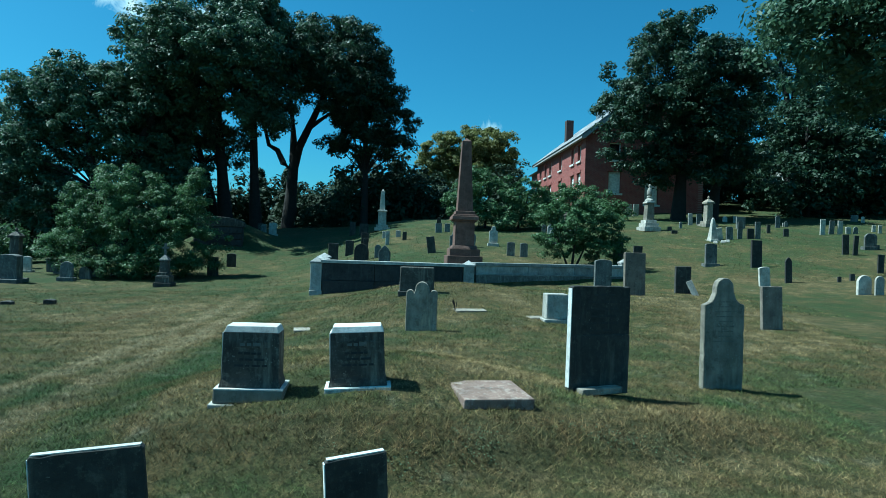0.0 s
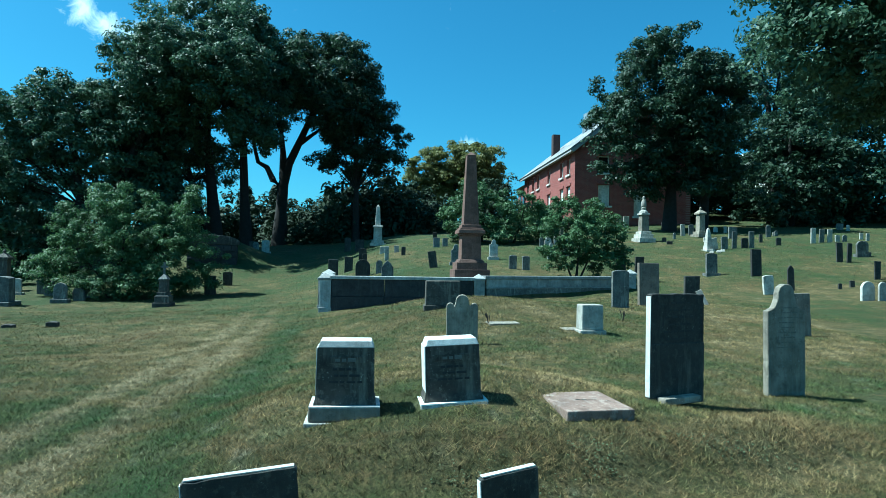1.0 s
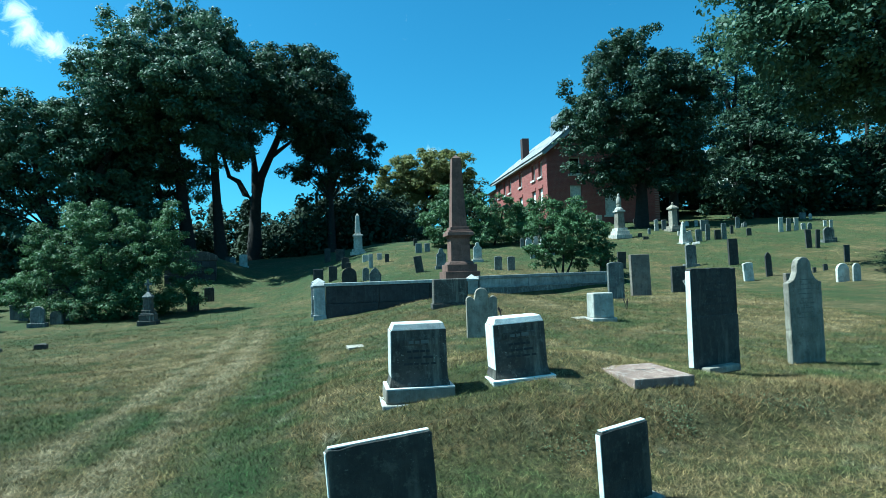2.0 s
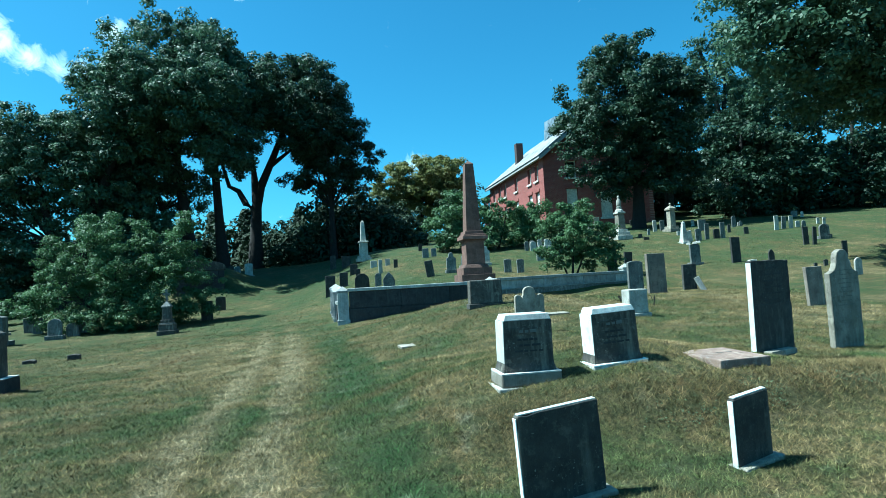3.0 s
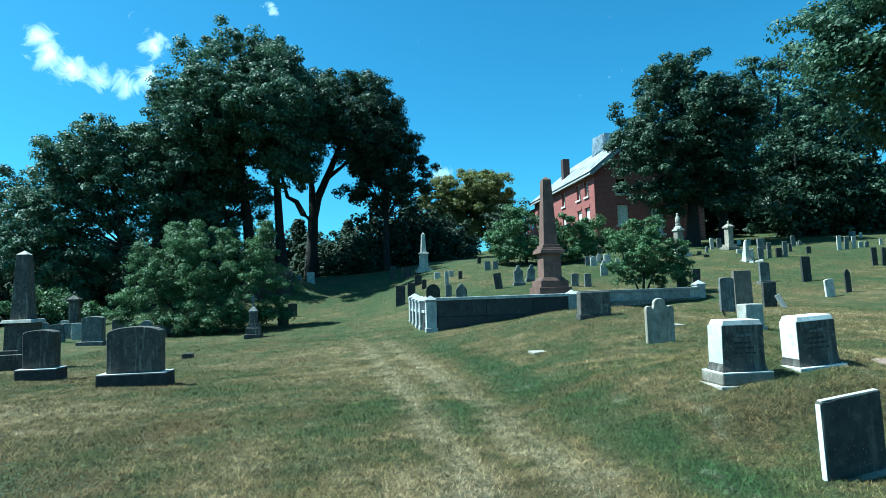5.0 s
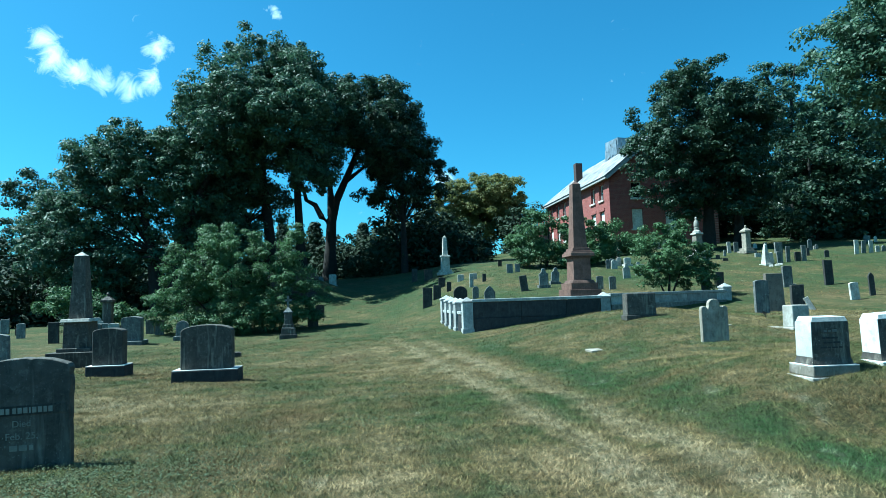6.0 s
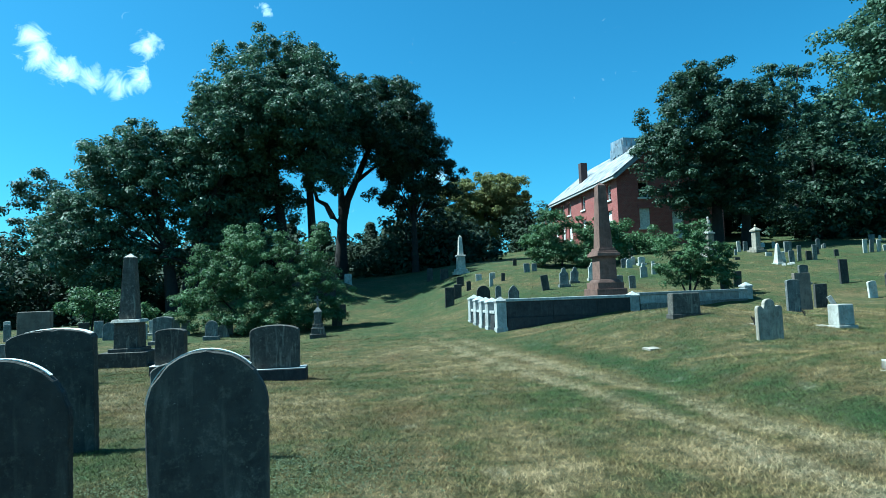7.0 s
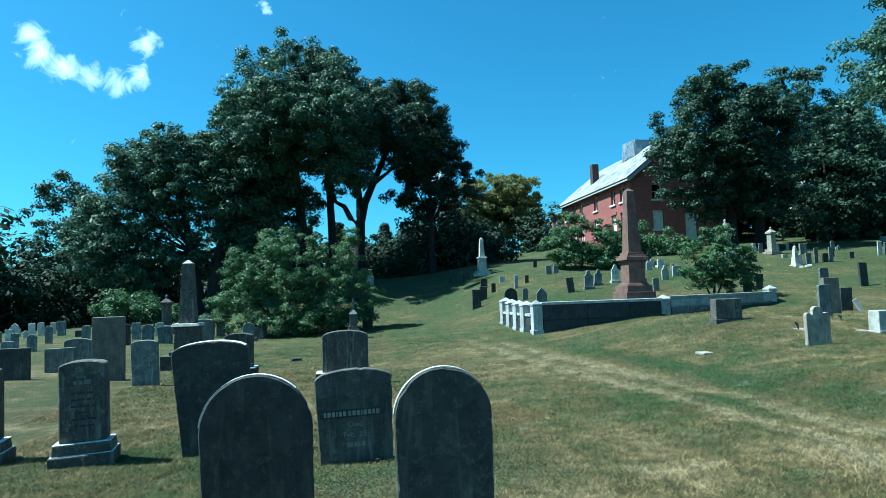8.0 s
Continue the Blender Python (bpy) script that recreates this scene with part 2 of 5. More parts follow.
MOTTLED = stone("mottled_slate", (0.150, 0.138, 0.118), (0.038, 0.036, 0.031), (0.27, 0.25, 0.205), streak=1.0)
RED_STONE = stone("red_granite", (0.145, 0.078, 0.058), (0.070, 0.038, 0.030), (0.18, 0.11, 0.085), streak=0.3)
LICHENED = stone("lichened_marble", (0.42, 0.375, 0.305), (0.105, 0.09, 0.068), (0.34, 0.305, 0.225), streak=1.2)
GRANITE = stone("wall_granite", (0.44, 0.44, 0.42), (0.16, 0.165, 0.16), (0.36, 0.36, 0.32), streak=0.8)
# Near-black: the shade on the plot wall's face is put into this colour.
ROUGH_SHADE_GRANITE = stone("rough_shade_granite", (0.032, 0.033, 0.035), (0.014, 0.015, 0.017), (0.055, 0.056, 0.052))
ENGRAVED = plain("engraved_lettering", (0.035, 0.037, 0.037), 0.9)
# Sunlight put into the colour: near-white for tops, left edges and ledges.
SUNLIT = stone("sunlit_marble", (0.86, 0.85, 0.80), (0.55, 0.54, 0.50), (0.62, 0.61, 0.55), streak=0.4)
SOFT_LETTER = plain("soft_lettering", (0.15, 0.145, 0.125), 0.9)
RAISED_LETTER = plain("raised_lettering", (0.25, 0.243, 0.21), 0.85)
WORN_LETTER = plain("worn_lettering", (0.15, 0.15, 0.14), 0.9)
BARK = plain("bark", (0.020, 0.0175, 0.0155), 0.95, 0.4, 5.0, 0.9)
OAK_LEAF = foliage("oak_leaf", (0.015, 0.037, 0.022), (0.078, 0.134, 0.076), 0.55)
MAPLE_LEAF = foliage("maple_leaf", (0.010, 0.026, 0.015), (0.044, 0.080, 0.042), 0.55)
GOLD_LEAF = foliage("turning_leaf", (0.075, 0.095, 0.026), (0.185, 0.185, 0.058), 0.6, 0.4)
WEED_LEAF = foliage("weed_leaf", (0.046, 0.066, 0.030), (0.105, 0.128, 0.066), 0.85, 0.2)
BUSH_LEAF = foliage("bush_leaf", (0.030, 0.066, 0.024), (0.085, 0.150, 0.056), 0.55)
PINE_LEAF = foliage("pine_needle", (0.010, 0.023, 0.012), (0.026, 0.046, 0.020), 0.75, 0.1)
BRICK = brickwork("old_red_brick")
SHINGLE = plain("bleached_shingle", (0.23, 0.23, 0.235), 0.75, 0.75, 1.1, 0.5)
TRIM = plain("grey_trim", (0.34, 0.34, 0.34), 0.7)
BOARD = plain("white_board", (0.66, 0.66, 0.62), 0.7)
SOOT = plain("chimney_brick", (0.055, 0.034, 0.032), 0.9)
METAL = plain("dull_sheet_metal", (0.34, 0.37, 0.40), 0.45, 0.35, 2.0, 0.2, 0.6)
GLASS = glass("window_glass")
INSIDE = plain("dark_interior", (0.02, 0.018, 0.017), 0.95)


# ---- building helpers ----
def link_mesh(name, bm, material, parent=None, label="", smooth=False):
    mesh = bpy.data.meshes.new(name)
    bm.normal_update()
    bm.to_mesh(mesh)
    bm.free()
    mesh.materials.append(material)
    if smooth:
        mesh.polygons.foreach_set("use_smooth", [True] * len(mesh.polygons))
    ob = new(name, mesh)
    ob.parent = parent
    if label:
        tagged(ob, label)
    return ob


def part(name, bm, material, parent, label="", smooth=False):
    return link_mesh(name, bm, material, parent, label, smooth)


def thing(name, m, label, category, group=""):
    ob = new(name)
    ob.empty_display_size = 0.2
    ob.matrix_basis = m
    return tagged(ob, label, category, group)


def arrays(name, verts, corners, material, parent=None):
    """A mesh from number arrays: corners holds the vertex numbers of each face."""
    mesh = bpy.data.meshes.new(name)
    count, sides = corners.shape
    mesh.vertices.add(len(verts))
    mesh.vertices.foreach_set("co", verts.astype(np.float32).ravel())
    mesh.loops.add(count * sides)
    mesh.loops.foreach_set("vertex_index", corners.astype(np.int32).ravel())
    mesh.polygons.add(count)
    mesh.polygons.foreach_set("loop_start", np.arange(0, count * sides, sides, dtype=np.int32))
    mesh.update(calc_edges=True)
    mesh.materials.append(material)
    ob = new(name, mesh)
    ob.parent = parent
    return ob


def box(bm, size, at=(0, 0, 0), taper=1.0, bevel=0.0, turn=0.0):
    """A box that stands on at; taper shrinks its top."""
    made = bmesh.ops.create_cube(bm, size=1.0)["verts"]
    for v in made:
        k = taper if v.co.z > 0 else 1.0
        v.co = Vector((v.co.x * size[0] * k, v.co.y * size[1] * k, (v.co.z + 0.5) * size[2]))
    m = Matrix.Translation(at) @ Matrix.Rotation(turn, 4, "Z")
    bmesh.ops.transform(bm, matrix=m, verts=made)
    if bevel:
        edges = list({e for v in made for e in v.link_edges})
        bmesh.ops.bevel(bm, geom=edges, offset=bevel, segments=2, profile=0.6, affect="EDGES")
    return bm


def pyramid(bm, width, depth, height, at=(0, 0, 0)):
    x, y, z = at
    ring = [bm.verts.new((x + sx * width / 2, y + sy * depth / 2, z)) for sx, sy in ((-1, -1), (1, -1), (1, 1), (-1, 1))]
    tip = bm.verts.new((x, y, z + height))
    bm.faces.new(ring[::-1])
    for a, b in zip(ring, ring[1:] + ring[:1]):
        bm.faces.new((a, b, tip))
    return bm


def lathe(bm, profile, sides=16, at=(0, 0, 0)):
    rings = []
    for r, z in profile:
        rings.append([bm.verts.new((at[0] + r * math.cos(2 * math.pi * k / sides), at[1] + r * math.sin(2 * math.pi * k / sides), at[2] + z)) for k in range(sides)])
    for a, b in zip(rings, rings[1:]):
        for k in range(sides):
            bm.faces.new((a[k], a[(k + 1) % sides], b[(k + 1) % sides], b[k]))
    bm.faces.new(rings[0][::-1])
    bm.faces.new(rings[-1])
    return bm


def outline(style, w, h):
    """The upper outline of a headstone from its foot on one side round to the other."""
    half, pts = w / 2, []
    if style == "round":
        pts = [(half * math.cos(a), h - half + half * math.sin(a)) for a in np.linspace(0, math.pi, 15)]
    elif style == "bowed":
        rise = w * 0.13
        pts = [(half * math.cos(a), h - rise + rise * math.sin(a)) for a in np.linspace(0, math.pi, 11)]
    elif style == "point":
        pts = [(half, h - w * 0.62), (half * 0.55, h - w * 0.25), (0, h), (-half * 0.55, h - w * 0.25), (-half, h - w * 0.62)]
    elif style == "shoulder":
        r = half * 0.44
        low = h - r - half * 0.72
        turns = np.linspace(0.0, math.pi / 2, 6)
        pts = [(half, low - 0.02)]
        pts += [(half - (half - r) * math.sin(a), low + (h - r - low) * (1 - math.cos(a))) for a in turns]
        pts += [(r * math.cos(a), h - r + r * math.sin(a)) for a in np.linspace(0.15, math.pi - 0.15, 11)]
        pts += [(-half + (half - r) * math.sin(a), low + (h - r - low) * (1 - math.cos(a))) for a in turns[::-1]]
        pts += [(-half, low - 0.02)]
    elif style == "eared":
        r, e = half * 0.42, half * 0.24
        low = h - r * 1.25
        pts = [(half - e + e * math.cos(a), low - e + e * math.sin(a)) for a in np.linspace(0, math.pi * 0.9, 7)]
        pts += [(half - 2.1 * e, low - e * 0.9)]
        pts += [(r * math.cos(a), h - r + r * math.sin(a)) for a in np.linspace(-0.1, math.pi + 0.1, 11)]
        pts += [(-half + 2.1 * e, low - e * 0.9)]
        pts += [(-half + e + e * math.cos(a), low - e + e * math.sin(a)) for a in np.linspace(math.pi * 0.1, math.pi, 7)]
    else:
        chip = w * 0.02
        pts = [(half, h - chip), (half - chip, h), (-half + chip, h), (-half, h - chip)]
    return [(half, 0.0)] + [(float(a), float(b)) for a, b in pts] + [(-half, 0.0)]


def slab_mesh(style, w, h, th, bevel=0.008, foot=0.0, bottom=None, chip=0.0):
    """An upright slab with its front towards -y. foot: metres that it goes on below z = 0; bottom: its width there; chip: how far
    its worn outline strays."""
    bm = bmesh.new()
    pts = [(x, z if z > 0 else -foot) for x, z in outline(style, w, h)]
    if bottom:
        pts[0], pts[-1] = (bottom / 2, -foot), (-bottom / 2, -foot)
    if chip:
        rng, worn = random.Random(int(w * 1000 + h * 100)), []
        for (ax, az), (bx, bz) in zip(pts, pts[1:]):
            steps = max(1, round(math.hypot(bx - ax, bz - az) / 0.05))
            for k in range(steps):
                stray = chip if worn else 0.0
                bite = chip * 3 if rng.random() < 0.06 else 0.0
                mx, mz = ax + (bx - ax) * k / steps, az + (bz - az) * k / steps
                worn.append((mx * (1 - (abs(rng.gauss(0, stray)) + bite) / max(0.1, abs(mx) + 0.1)), mz - abs(rng.gauss(0, stray)) - (bite if mz > h * 0.8 else 0)))
        pts = worn + [pts[-1]]
    front = bm.faces.new([bm.verts.new((x, -th / 2, z)) for x, z in pts[::-1]])
    grown = bmesh.ops.extrude_face_region(bm, geom=[front])["geom"]
    bmesh.ops.translate(bm, vec=(0, th, 0), verts=[g for g in grown if isinstance(g, bmesh.types.BMVert)])
    bmesh.ops.recalc_face_normals(bm, faces=bm.faces[:])
    if bevel:
        rim = [e for e in bm.edges if e.is_manifold and e.calc_face_angle(0) > 1.0]
        bmesh.ops.bevel(bm, geom=rim, offset=bevel, segments=1, affect="EDGES")
    return bm


def letter_bars(parent, rows, width, top, step, front, material, height=0.018):
    """Worn inscription that cannot be read: a part for each line."""
    rng = random.Random(rows * 7 + int(width * 100))
    for k in range(rows):
        bm = bmesh.new()
        long = width * rng.uniform(0.45, 1.0)
        x = -long / 2
        while x < long / 2:
            word = rng.uniform(0.02, 0.09)
            box(bm, (word, 0.004, height * rng.uniform(0.75, 1.0)), (x + word / 2, front, top - k * step))
            x += word + rng.uniform(0.008, 0.02)
        part("inscription_line", bm, material, parent)


# ---- the ground ----
def soft(a):
    return np.log1p(np.exp(np.clip(a, -30, 30)))


def step_up(a):
    return 1 / (1 + np.exp(-np.clip(a, -30, 30)))


def hill(x, y, cx, cy, sx, sy):
    return np.exp(-(((x - cx) / sx) ** 2) - ((y - cy) / sy) ** 2)


def wall_line(x):
    return 19.6 + 0.086 * soft((x - 1) / 0.2)


def ground_z(x, y):
    x, y = np.asarray(x, float), np.asarray(y, float)
    east = step_up((x + 4.6) / 1.3)
    west = (1 - east) * step_up((x + 20) / 3)
    x, y = np.clip(x, -60, 45), np.minimum(y, 62.0)
    z = -0.065
    z = z + 0.227 * step_up((y - 4.2 - 0.114 * soft((x - 0.3) / 0.3)) / 0.09) * step_up((x + 2.8) / 0.25) * step_up((8.5 - y) / 1.2) * step_up((3.6 - x) / 0.4)
    z = z + 0.237 * soft((y - 20.5) / 1.5) * 1.5 * east
    z = z + -0.224 * soft((y - 36) / 3) * 3 * east
    z = z + 0.157 * soft((y - 42) / 3) * 3 * step_up((x - 4) / 4)
    z = z + 0.244 * soft((y - 29) / 2) * 2 * west
    z = z + -0.203 * soft((y - 41) / 3) * 3 * west
    z = z + 0.186 * step_up((x + 2.4) / 0.7) * step_up((y - 8.5) / 1.2) * step_up((22 - y) / 3)
    z = z + 0.377 * hill(x, y, -0.5, 6.0, 1.9, 1.5)
    z = z + -0.106 * hill(x, y, 2.2, 6.8, 1.6, 1.5)
    z = z + 0.649 * hill(x, y, 0, 14.5, 3, 4)
    z = z + 0.288 * hill(x, y, 5, 16, 3.5, 5)
    z = z + 0.068 * soft((x - 6) / 3) * 3 * step_up((y - 12) / 4)
    z = z + -0.196 * hill(x, y, -8, 12.5, 5, 5)
    z = z + 0.605 * step_up((x + 3.9) / 0.12) * step_up((y - wall_line(x)) / 0.1) * step_up((23.2 - y) / 0.9) * step_up((7.2 - x) / 0.5)
    z = z + -0.010 * soft((x - 20) / 3) * 3 * step_up((y - 22) / 4)
    z = z + -0.321 * hill(x, y, -15, 20, 8, 9)
    z = z + -0.035 * soft((x - 3) / 3) * 3 * step_up((y - 24) / 3)
    z = z + 0.143 * step_up((x - 9) / 3) * step_up((y - 22) / 1.5)
    z = z + 1.5 * hill(x, y, -12.6, 35.6, 2.4, 2.2)
    z = z + 0.018 * np.sin(2.1 * x + 0.7 * y) * np.sin(1.7 * y - 0.5 * x) + 0.010 * np.sin(5.3 * x + 1.0) * np.sin(4.7 * y)
    return z


def gz(x, y):
    return float(ground_z(x, y))


def axis(*spans):
    """Grid lines: (from, to, spacing) one after another."""
    lines = []
    for a, b, gap in spans:
        lines.extend(np.arange(a, b, gap))
    return np.array(lines + [spans[-1][1]])


gx = axis((-420, -60, 40), (-60, -24, 2), (-24, -15, 0.6), (-15, 9, 0.14), (9, 24, 0.5), (24, 48, 2), (48, 420, 40))
gy = axis((-300, -20, 40), (-20, -2, 2), (-2, 1, 0.5), (1, 14, 0.14), (14, 24, 0.16), (24, 45, 0.5), (45, 70, 2), (70, 620, 50))
mx, my = np.meshgrid(gx, gy)
mz = ground_z(mx, my)
cols, rows_n = len(gx), len(gy)
first = (np.arange(rows_n - 1)[:, None] * cols + np.arange(cols - 1)[None]).ravel()
ground = arrays("ground", np.stack([mx, my, mz], -1).reshape(-1, 3), np.stack([first, first + 1, first + cols + 1, first + cols], -1), GRASS)
ground.data.polygons.foreach_set("use_smooth", [True] * len(ground.data.polygons))
tagged(ground, "mown late-summer lawn, patchy green and straw", "ground", kind="structure")


def grass_blades():
    """Short blades over the lawn near the path, thinner and larger farther off."""
    rng = np.random.default_rng(5)
    spots, sizes = [], []
    for x0, x1, y0, y1, per, size in ((-14, 4.5, 1.6, 4.6, 5600, 1.0), (-14, 4.5, 4.6, 7.5, 4200, 1.15), (-15, 8, 7.5, 14, 1500, 1.6), (-16, 10, 14, 22, 420, 2.3), (-16, 20, 22, 34, 70, 3.6)):
        count = int((x1 - x0) * (y1 - y0) * per)
        spots.append(np.stack([rng.uniform(x0, x1, count), rng.uniform(y0, y1, count)], -1))
        sizes.append(np.full(count, size))
    p, k = np.concatenate(spots), np.concatenate(sizes)
    x, y = p[:, 0], p[:, 1]
    def cells(size, seed):
        """A random value for each patch of turf of that size."""
        table = np.random.default_rng(seed).random((512, 512))
        jx, jy = rng.normal(scale=size * 0.22, size=(2, len(x)))
        return table[np.floor((x + jx) / size).astype(int) % 512, np.floor((y + jy) / size).astype(int) % 512]

    clump = 0.55 * cells(0.055, 1) + 0.45 * cells(0.14, 2)
    grown = rng.random(len(x)) < np.clip(0.15 + 1.3 * clump, 0, 1)
    p, k, clump = p[grown], k[grown], clump[grown]
    x, y = p[:, 0], p[:, 1]
    inside = (x > -4.6) & (x < 7.3) & (np.abs(y - wall_line(x)) < 0.45) | (np.abs(x + 4.2) < 0.35) & (y > 19) & (y < 23.4)
    p, k, clump = p[~inside], k[~inside], clump[~inside]
    x, y = p[:, 0], p[:, 1]
    tuft = 0.5 + 0.5 * np.sin(3.1 * x + 2.0 * np.sin(1.3 * y)) * np.sin(2.7 * y + 1.5 * np.sin(1.9 * x))
    shaggy = np.exp(-((y - 4.42 - 0.38 * np.maximum(x - 0.2, 0)) / 0.36) ** 2) * step_up((x + 2.4) / 0.3) * step_up((3.9 - x) / 0.3)
    count = len(p)
    tall = (0.008 + 0.014 * rng.random(count) + 0.006 * tuft + 0.018 * clump) * (1 + 0.30 * (k - 1)) * (1 + 0.9 * shaggy * rng.random(count))
    wide = 0.0024 * k * rng.uniform(0.7, 1.4, count)
    turn, lean = rng.uniform(0, 2 * math.pi, count), rng.uniform(0.4, 2.2, count) * tall
    z = ground_z(x, y)
    dx, dy = np.cos(turn), np.sin(turn)
    way = rng.uniform(0, 2 * math.pi, count)
    a = np.stack([x - dx * wide, y - dy * wide, z - 0.004], -1)
    b = np.stack([x + dx * wide, y + dy * wide, z - 0.004], -1)
    c = np.stack([x + lean * np.cos(way), y + lean * np.sin(way), z + tall], -1)
    verts = np.stack([a, b, c], 1).reshape(-1, 3)
    ob = arrays("grass", verts, np.arange(count * 3).reshape(-1, 3), BLADES)
    tagged(ob, "short dry grass blades on the lawn", "grass", kind="stuff")


grass_blades()


# ---- the walled plot ----
def granite_post(x, y, height, z, width=0.36):
    ob = thing("wall_post", pose(x, y, z, 0, 0, 4), "square granite plot post with a pyramid cap", "post", "posts of the walled plot")
    part("plinth", box(bmesh.new(), (width + 0.05, width + 0.05, height * 0.3), (0, 0, -0.25), bevel=0.012), GRANITE, ob)
    part("shaft", box(bmesh.new(), (width, width, height * 0.77), (0, 0, height * 0.3 - 0.25), bevel=0.012), GRANITE, ob)
    bm = box(bmesh.new(), (width + 0.05, width + 0.05, 0.06), (0, 0, height * 1.07 - 0.25), bevel=0.01)
    pyramid(bm, width + 0.03, width + 0.03, 0.15, (0, 0, height * 1.07 - 0.19))
    part("cap", bm, GRANITE, ob)
    return ob


def granite_wall(ax, ay, bx, by, top, low, dark):
    """A retaining wall between two posts: rough blocks below, a dressed course and a capping above. dark: blocks
    coloured as if in shade.
    """
    dx, dy = bx - ax, by - ay
    long = math.hypot(dx, dy)
    wall = thing("plot_wall", pose(ax, ay, 0, 0, 0, math.degrees(math.atan2(dy, dx))), "granite retaining wall of dressed blocks round a burial plot", "wall", "walls of the plot")
    rng = random.Random(int(ax * 10))
    course = (top - low) * 0.42
    for z, height, material, depth in ((low - 0.3, course + 0.3, ROUGH_SHADE_GRANITE if dark else GREY_STONE, 0.40), (low + course, top - 0.1 - low - course, ROUGH_SHADE_GRANITE if dark else GRANITE, 0.34)):
        x = 0.2
        while x < long - 0.2:
            size = min(rng.uniform(1.5, 2.3), long - 0.2 - x)
            if long - 0.2 - x - size < 0.5:
                size = long - 0.2 - x
            bm = box(bmesh.new(), (size - 0.008, depth + rng.uniform(0, 0.02), height - 0.006), (x + size / 2, 0, z), bevel=0.012)
            part("block", bm, material, wall)
            x += size
    if not dark:
        part("ledge", box(bmesh.new(), (long - 0.34, 0.44, 0.035), (long / 2, 0, low + course - 0.03), bevel=0.008), GRANITE, wall)
    part("coping", box(bmesh.new(), (long - 0.3, 0.42, 0.1), (long / 2, 0, top - 0.1), bevel=0.012), GRANITE, wall)


granite_post(-3.98, 19.45, 1.16, 0.05)
granite_post(1.02, 19.72, 0.98, 0.28)
granite_post(7.05, 22.30, 0.86, 0.62)
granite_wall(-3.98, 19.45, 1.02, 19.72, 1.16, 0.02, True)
granite_wall(1.02, 19.72, 7.05, 22.30, 1.22, 0.55, False)
for px, py, pz in ((-4.12, 20.35, 0.08), (-4.22, 21.25, 0.10), (-4.32, 22.15, 0.14), (-4.42, 23.0, 0.2)):
    granite_post(px, py, 1.10, pz, 0.46)
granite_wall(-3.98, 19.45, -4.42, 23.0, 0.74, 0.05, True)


def obelisk():
    ob = thing("obelisk", pose(0.92, 22.2, 0.86, 0, 0, 5), "tall red granite obelisk on a stepped pedestal", "monument")
    z = 0.0
    for w, h, mat, name in ((1.55, 0.20, GRANITE, "base_step"), (1.30, 0.34, RED_STONE, "lower_step"), (1.12, 0.26, RED_STONE, "upper_step")):
        part(name, box(bmesh.new(), (w, w, h), (0, 0, z), bevel=0.015), mat, ob)
        z += h
    part("moulding", box(bmesh.new(), (0.98, 0.98, 0.12), (0, 0, z), 0.86, 0.02), RED_STONE, ob)
    z += 0.12
    part("die", box(bmesh.new(), (0.74, 0.74, 0.88), (0, 0, z), 0.96, 0.012), RED_STONE, ob)
    z += 0.88
    for k, (w, h) in enumerate(((0.82, 0.07), (1.00, 0.14), (0.88, 0.07), (0.74, 0.12))):
        part("cornice", box(bmesh.new(), (w, w, h), (0, 0, z), 0.97, 0.015), RED_STONE, ob)
        z += h
    part("shaft", box(bmesh.new(), (0.58, 0.58, 2.62), (0, 0, z), 0.58, 0.01), RED_STONE, ob)
    z += 2.62
    part("tip", pyramid(bmesh.new(), 0.34, 0.34, 0.14, (0, 0, z)), RED_STONE, ob)


obelisk()


def small_obelisk(name, x, y, steps, die, shaft, material, label, yaw=0.0, tip=0.16, cap_mat=None):
    """steps: widths and heights of the steps; die: width, height; shaft: width, height, taper."""
    ob = thing(name, pose(x, y, gz(x, y) - 0.06, 0, 0, yaw), label, "monument")
    z = 0.0
    for w, h in steps:
        part("step", box(bmesh.new(), (w, w, h), (0, 0, z), bevel=0.012), material, ob)
        z += h
    if die:
        part("die", box(bmesh.new(), (die[0], die[0], die[1]), (0, 0, z), 0.95, 0.01), material, ob)
        z += die[1]
        part("cornice", box(bmesh.new(), (die[0] * 1.2, die[0] * 1.2, 0.09), (0, 0, z), 0.92, 0.012), cap_mat or material, ob)
        z += 0.09
    w, h, taper = shaft
    part("shaft", box(bmesh.new(), (w, w, h), (0, 0, z), taper, 0.008), material, ob)
    part("tip", pyramid(bmesh.new(), w * taper, w * taper, tip, (0, 0, z + h)), cap_mat or material, ob)
    return ob


small_obelisk("white_obelisk", -3.45, 35.6, ((0.92, 0.20), (0.72, 0.16)), (0.50, 0.80), (0.33, 1.12, 0.62), WEATHERED, "weathered marble obelisk on a square die", 6)
small_obelisk("slate_obelisk", -15.35, 16.3, ((1.25, 0.46), (0.88, 0.10)), (0.66, 0.72), (0.46, 1.78, 0.62), SOOTY, "dark grey marble obelisk on a broad dark plinth", 4, 0.12, WEATHERED)
small_obelisk("short_obelisk", 14.0, 30.2, ((0.50, 0.1),), None, (0.36, 1.05, 0.35), PALE_STONE, "short white marble obelisk in the grass", 8, 0.1)


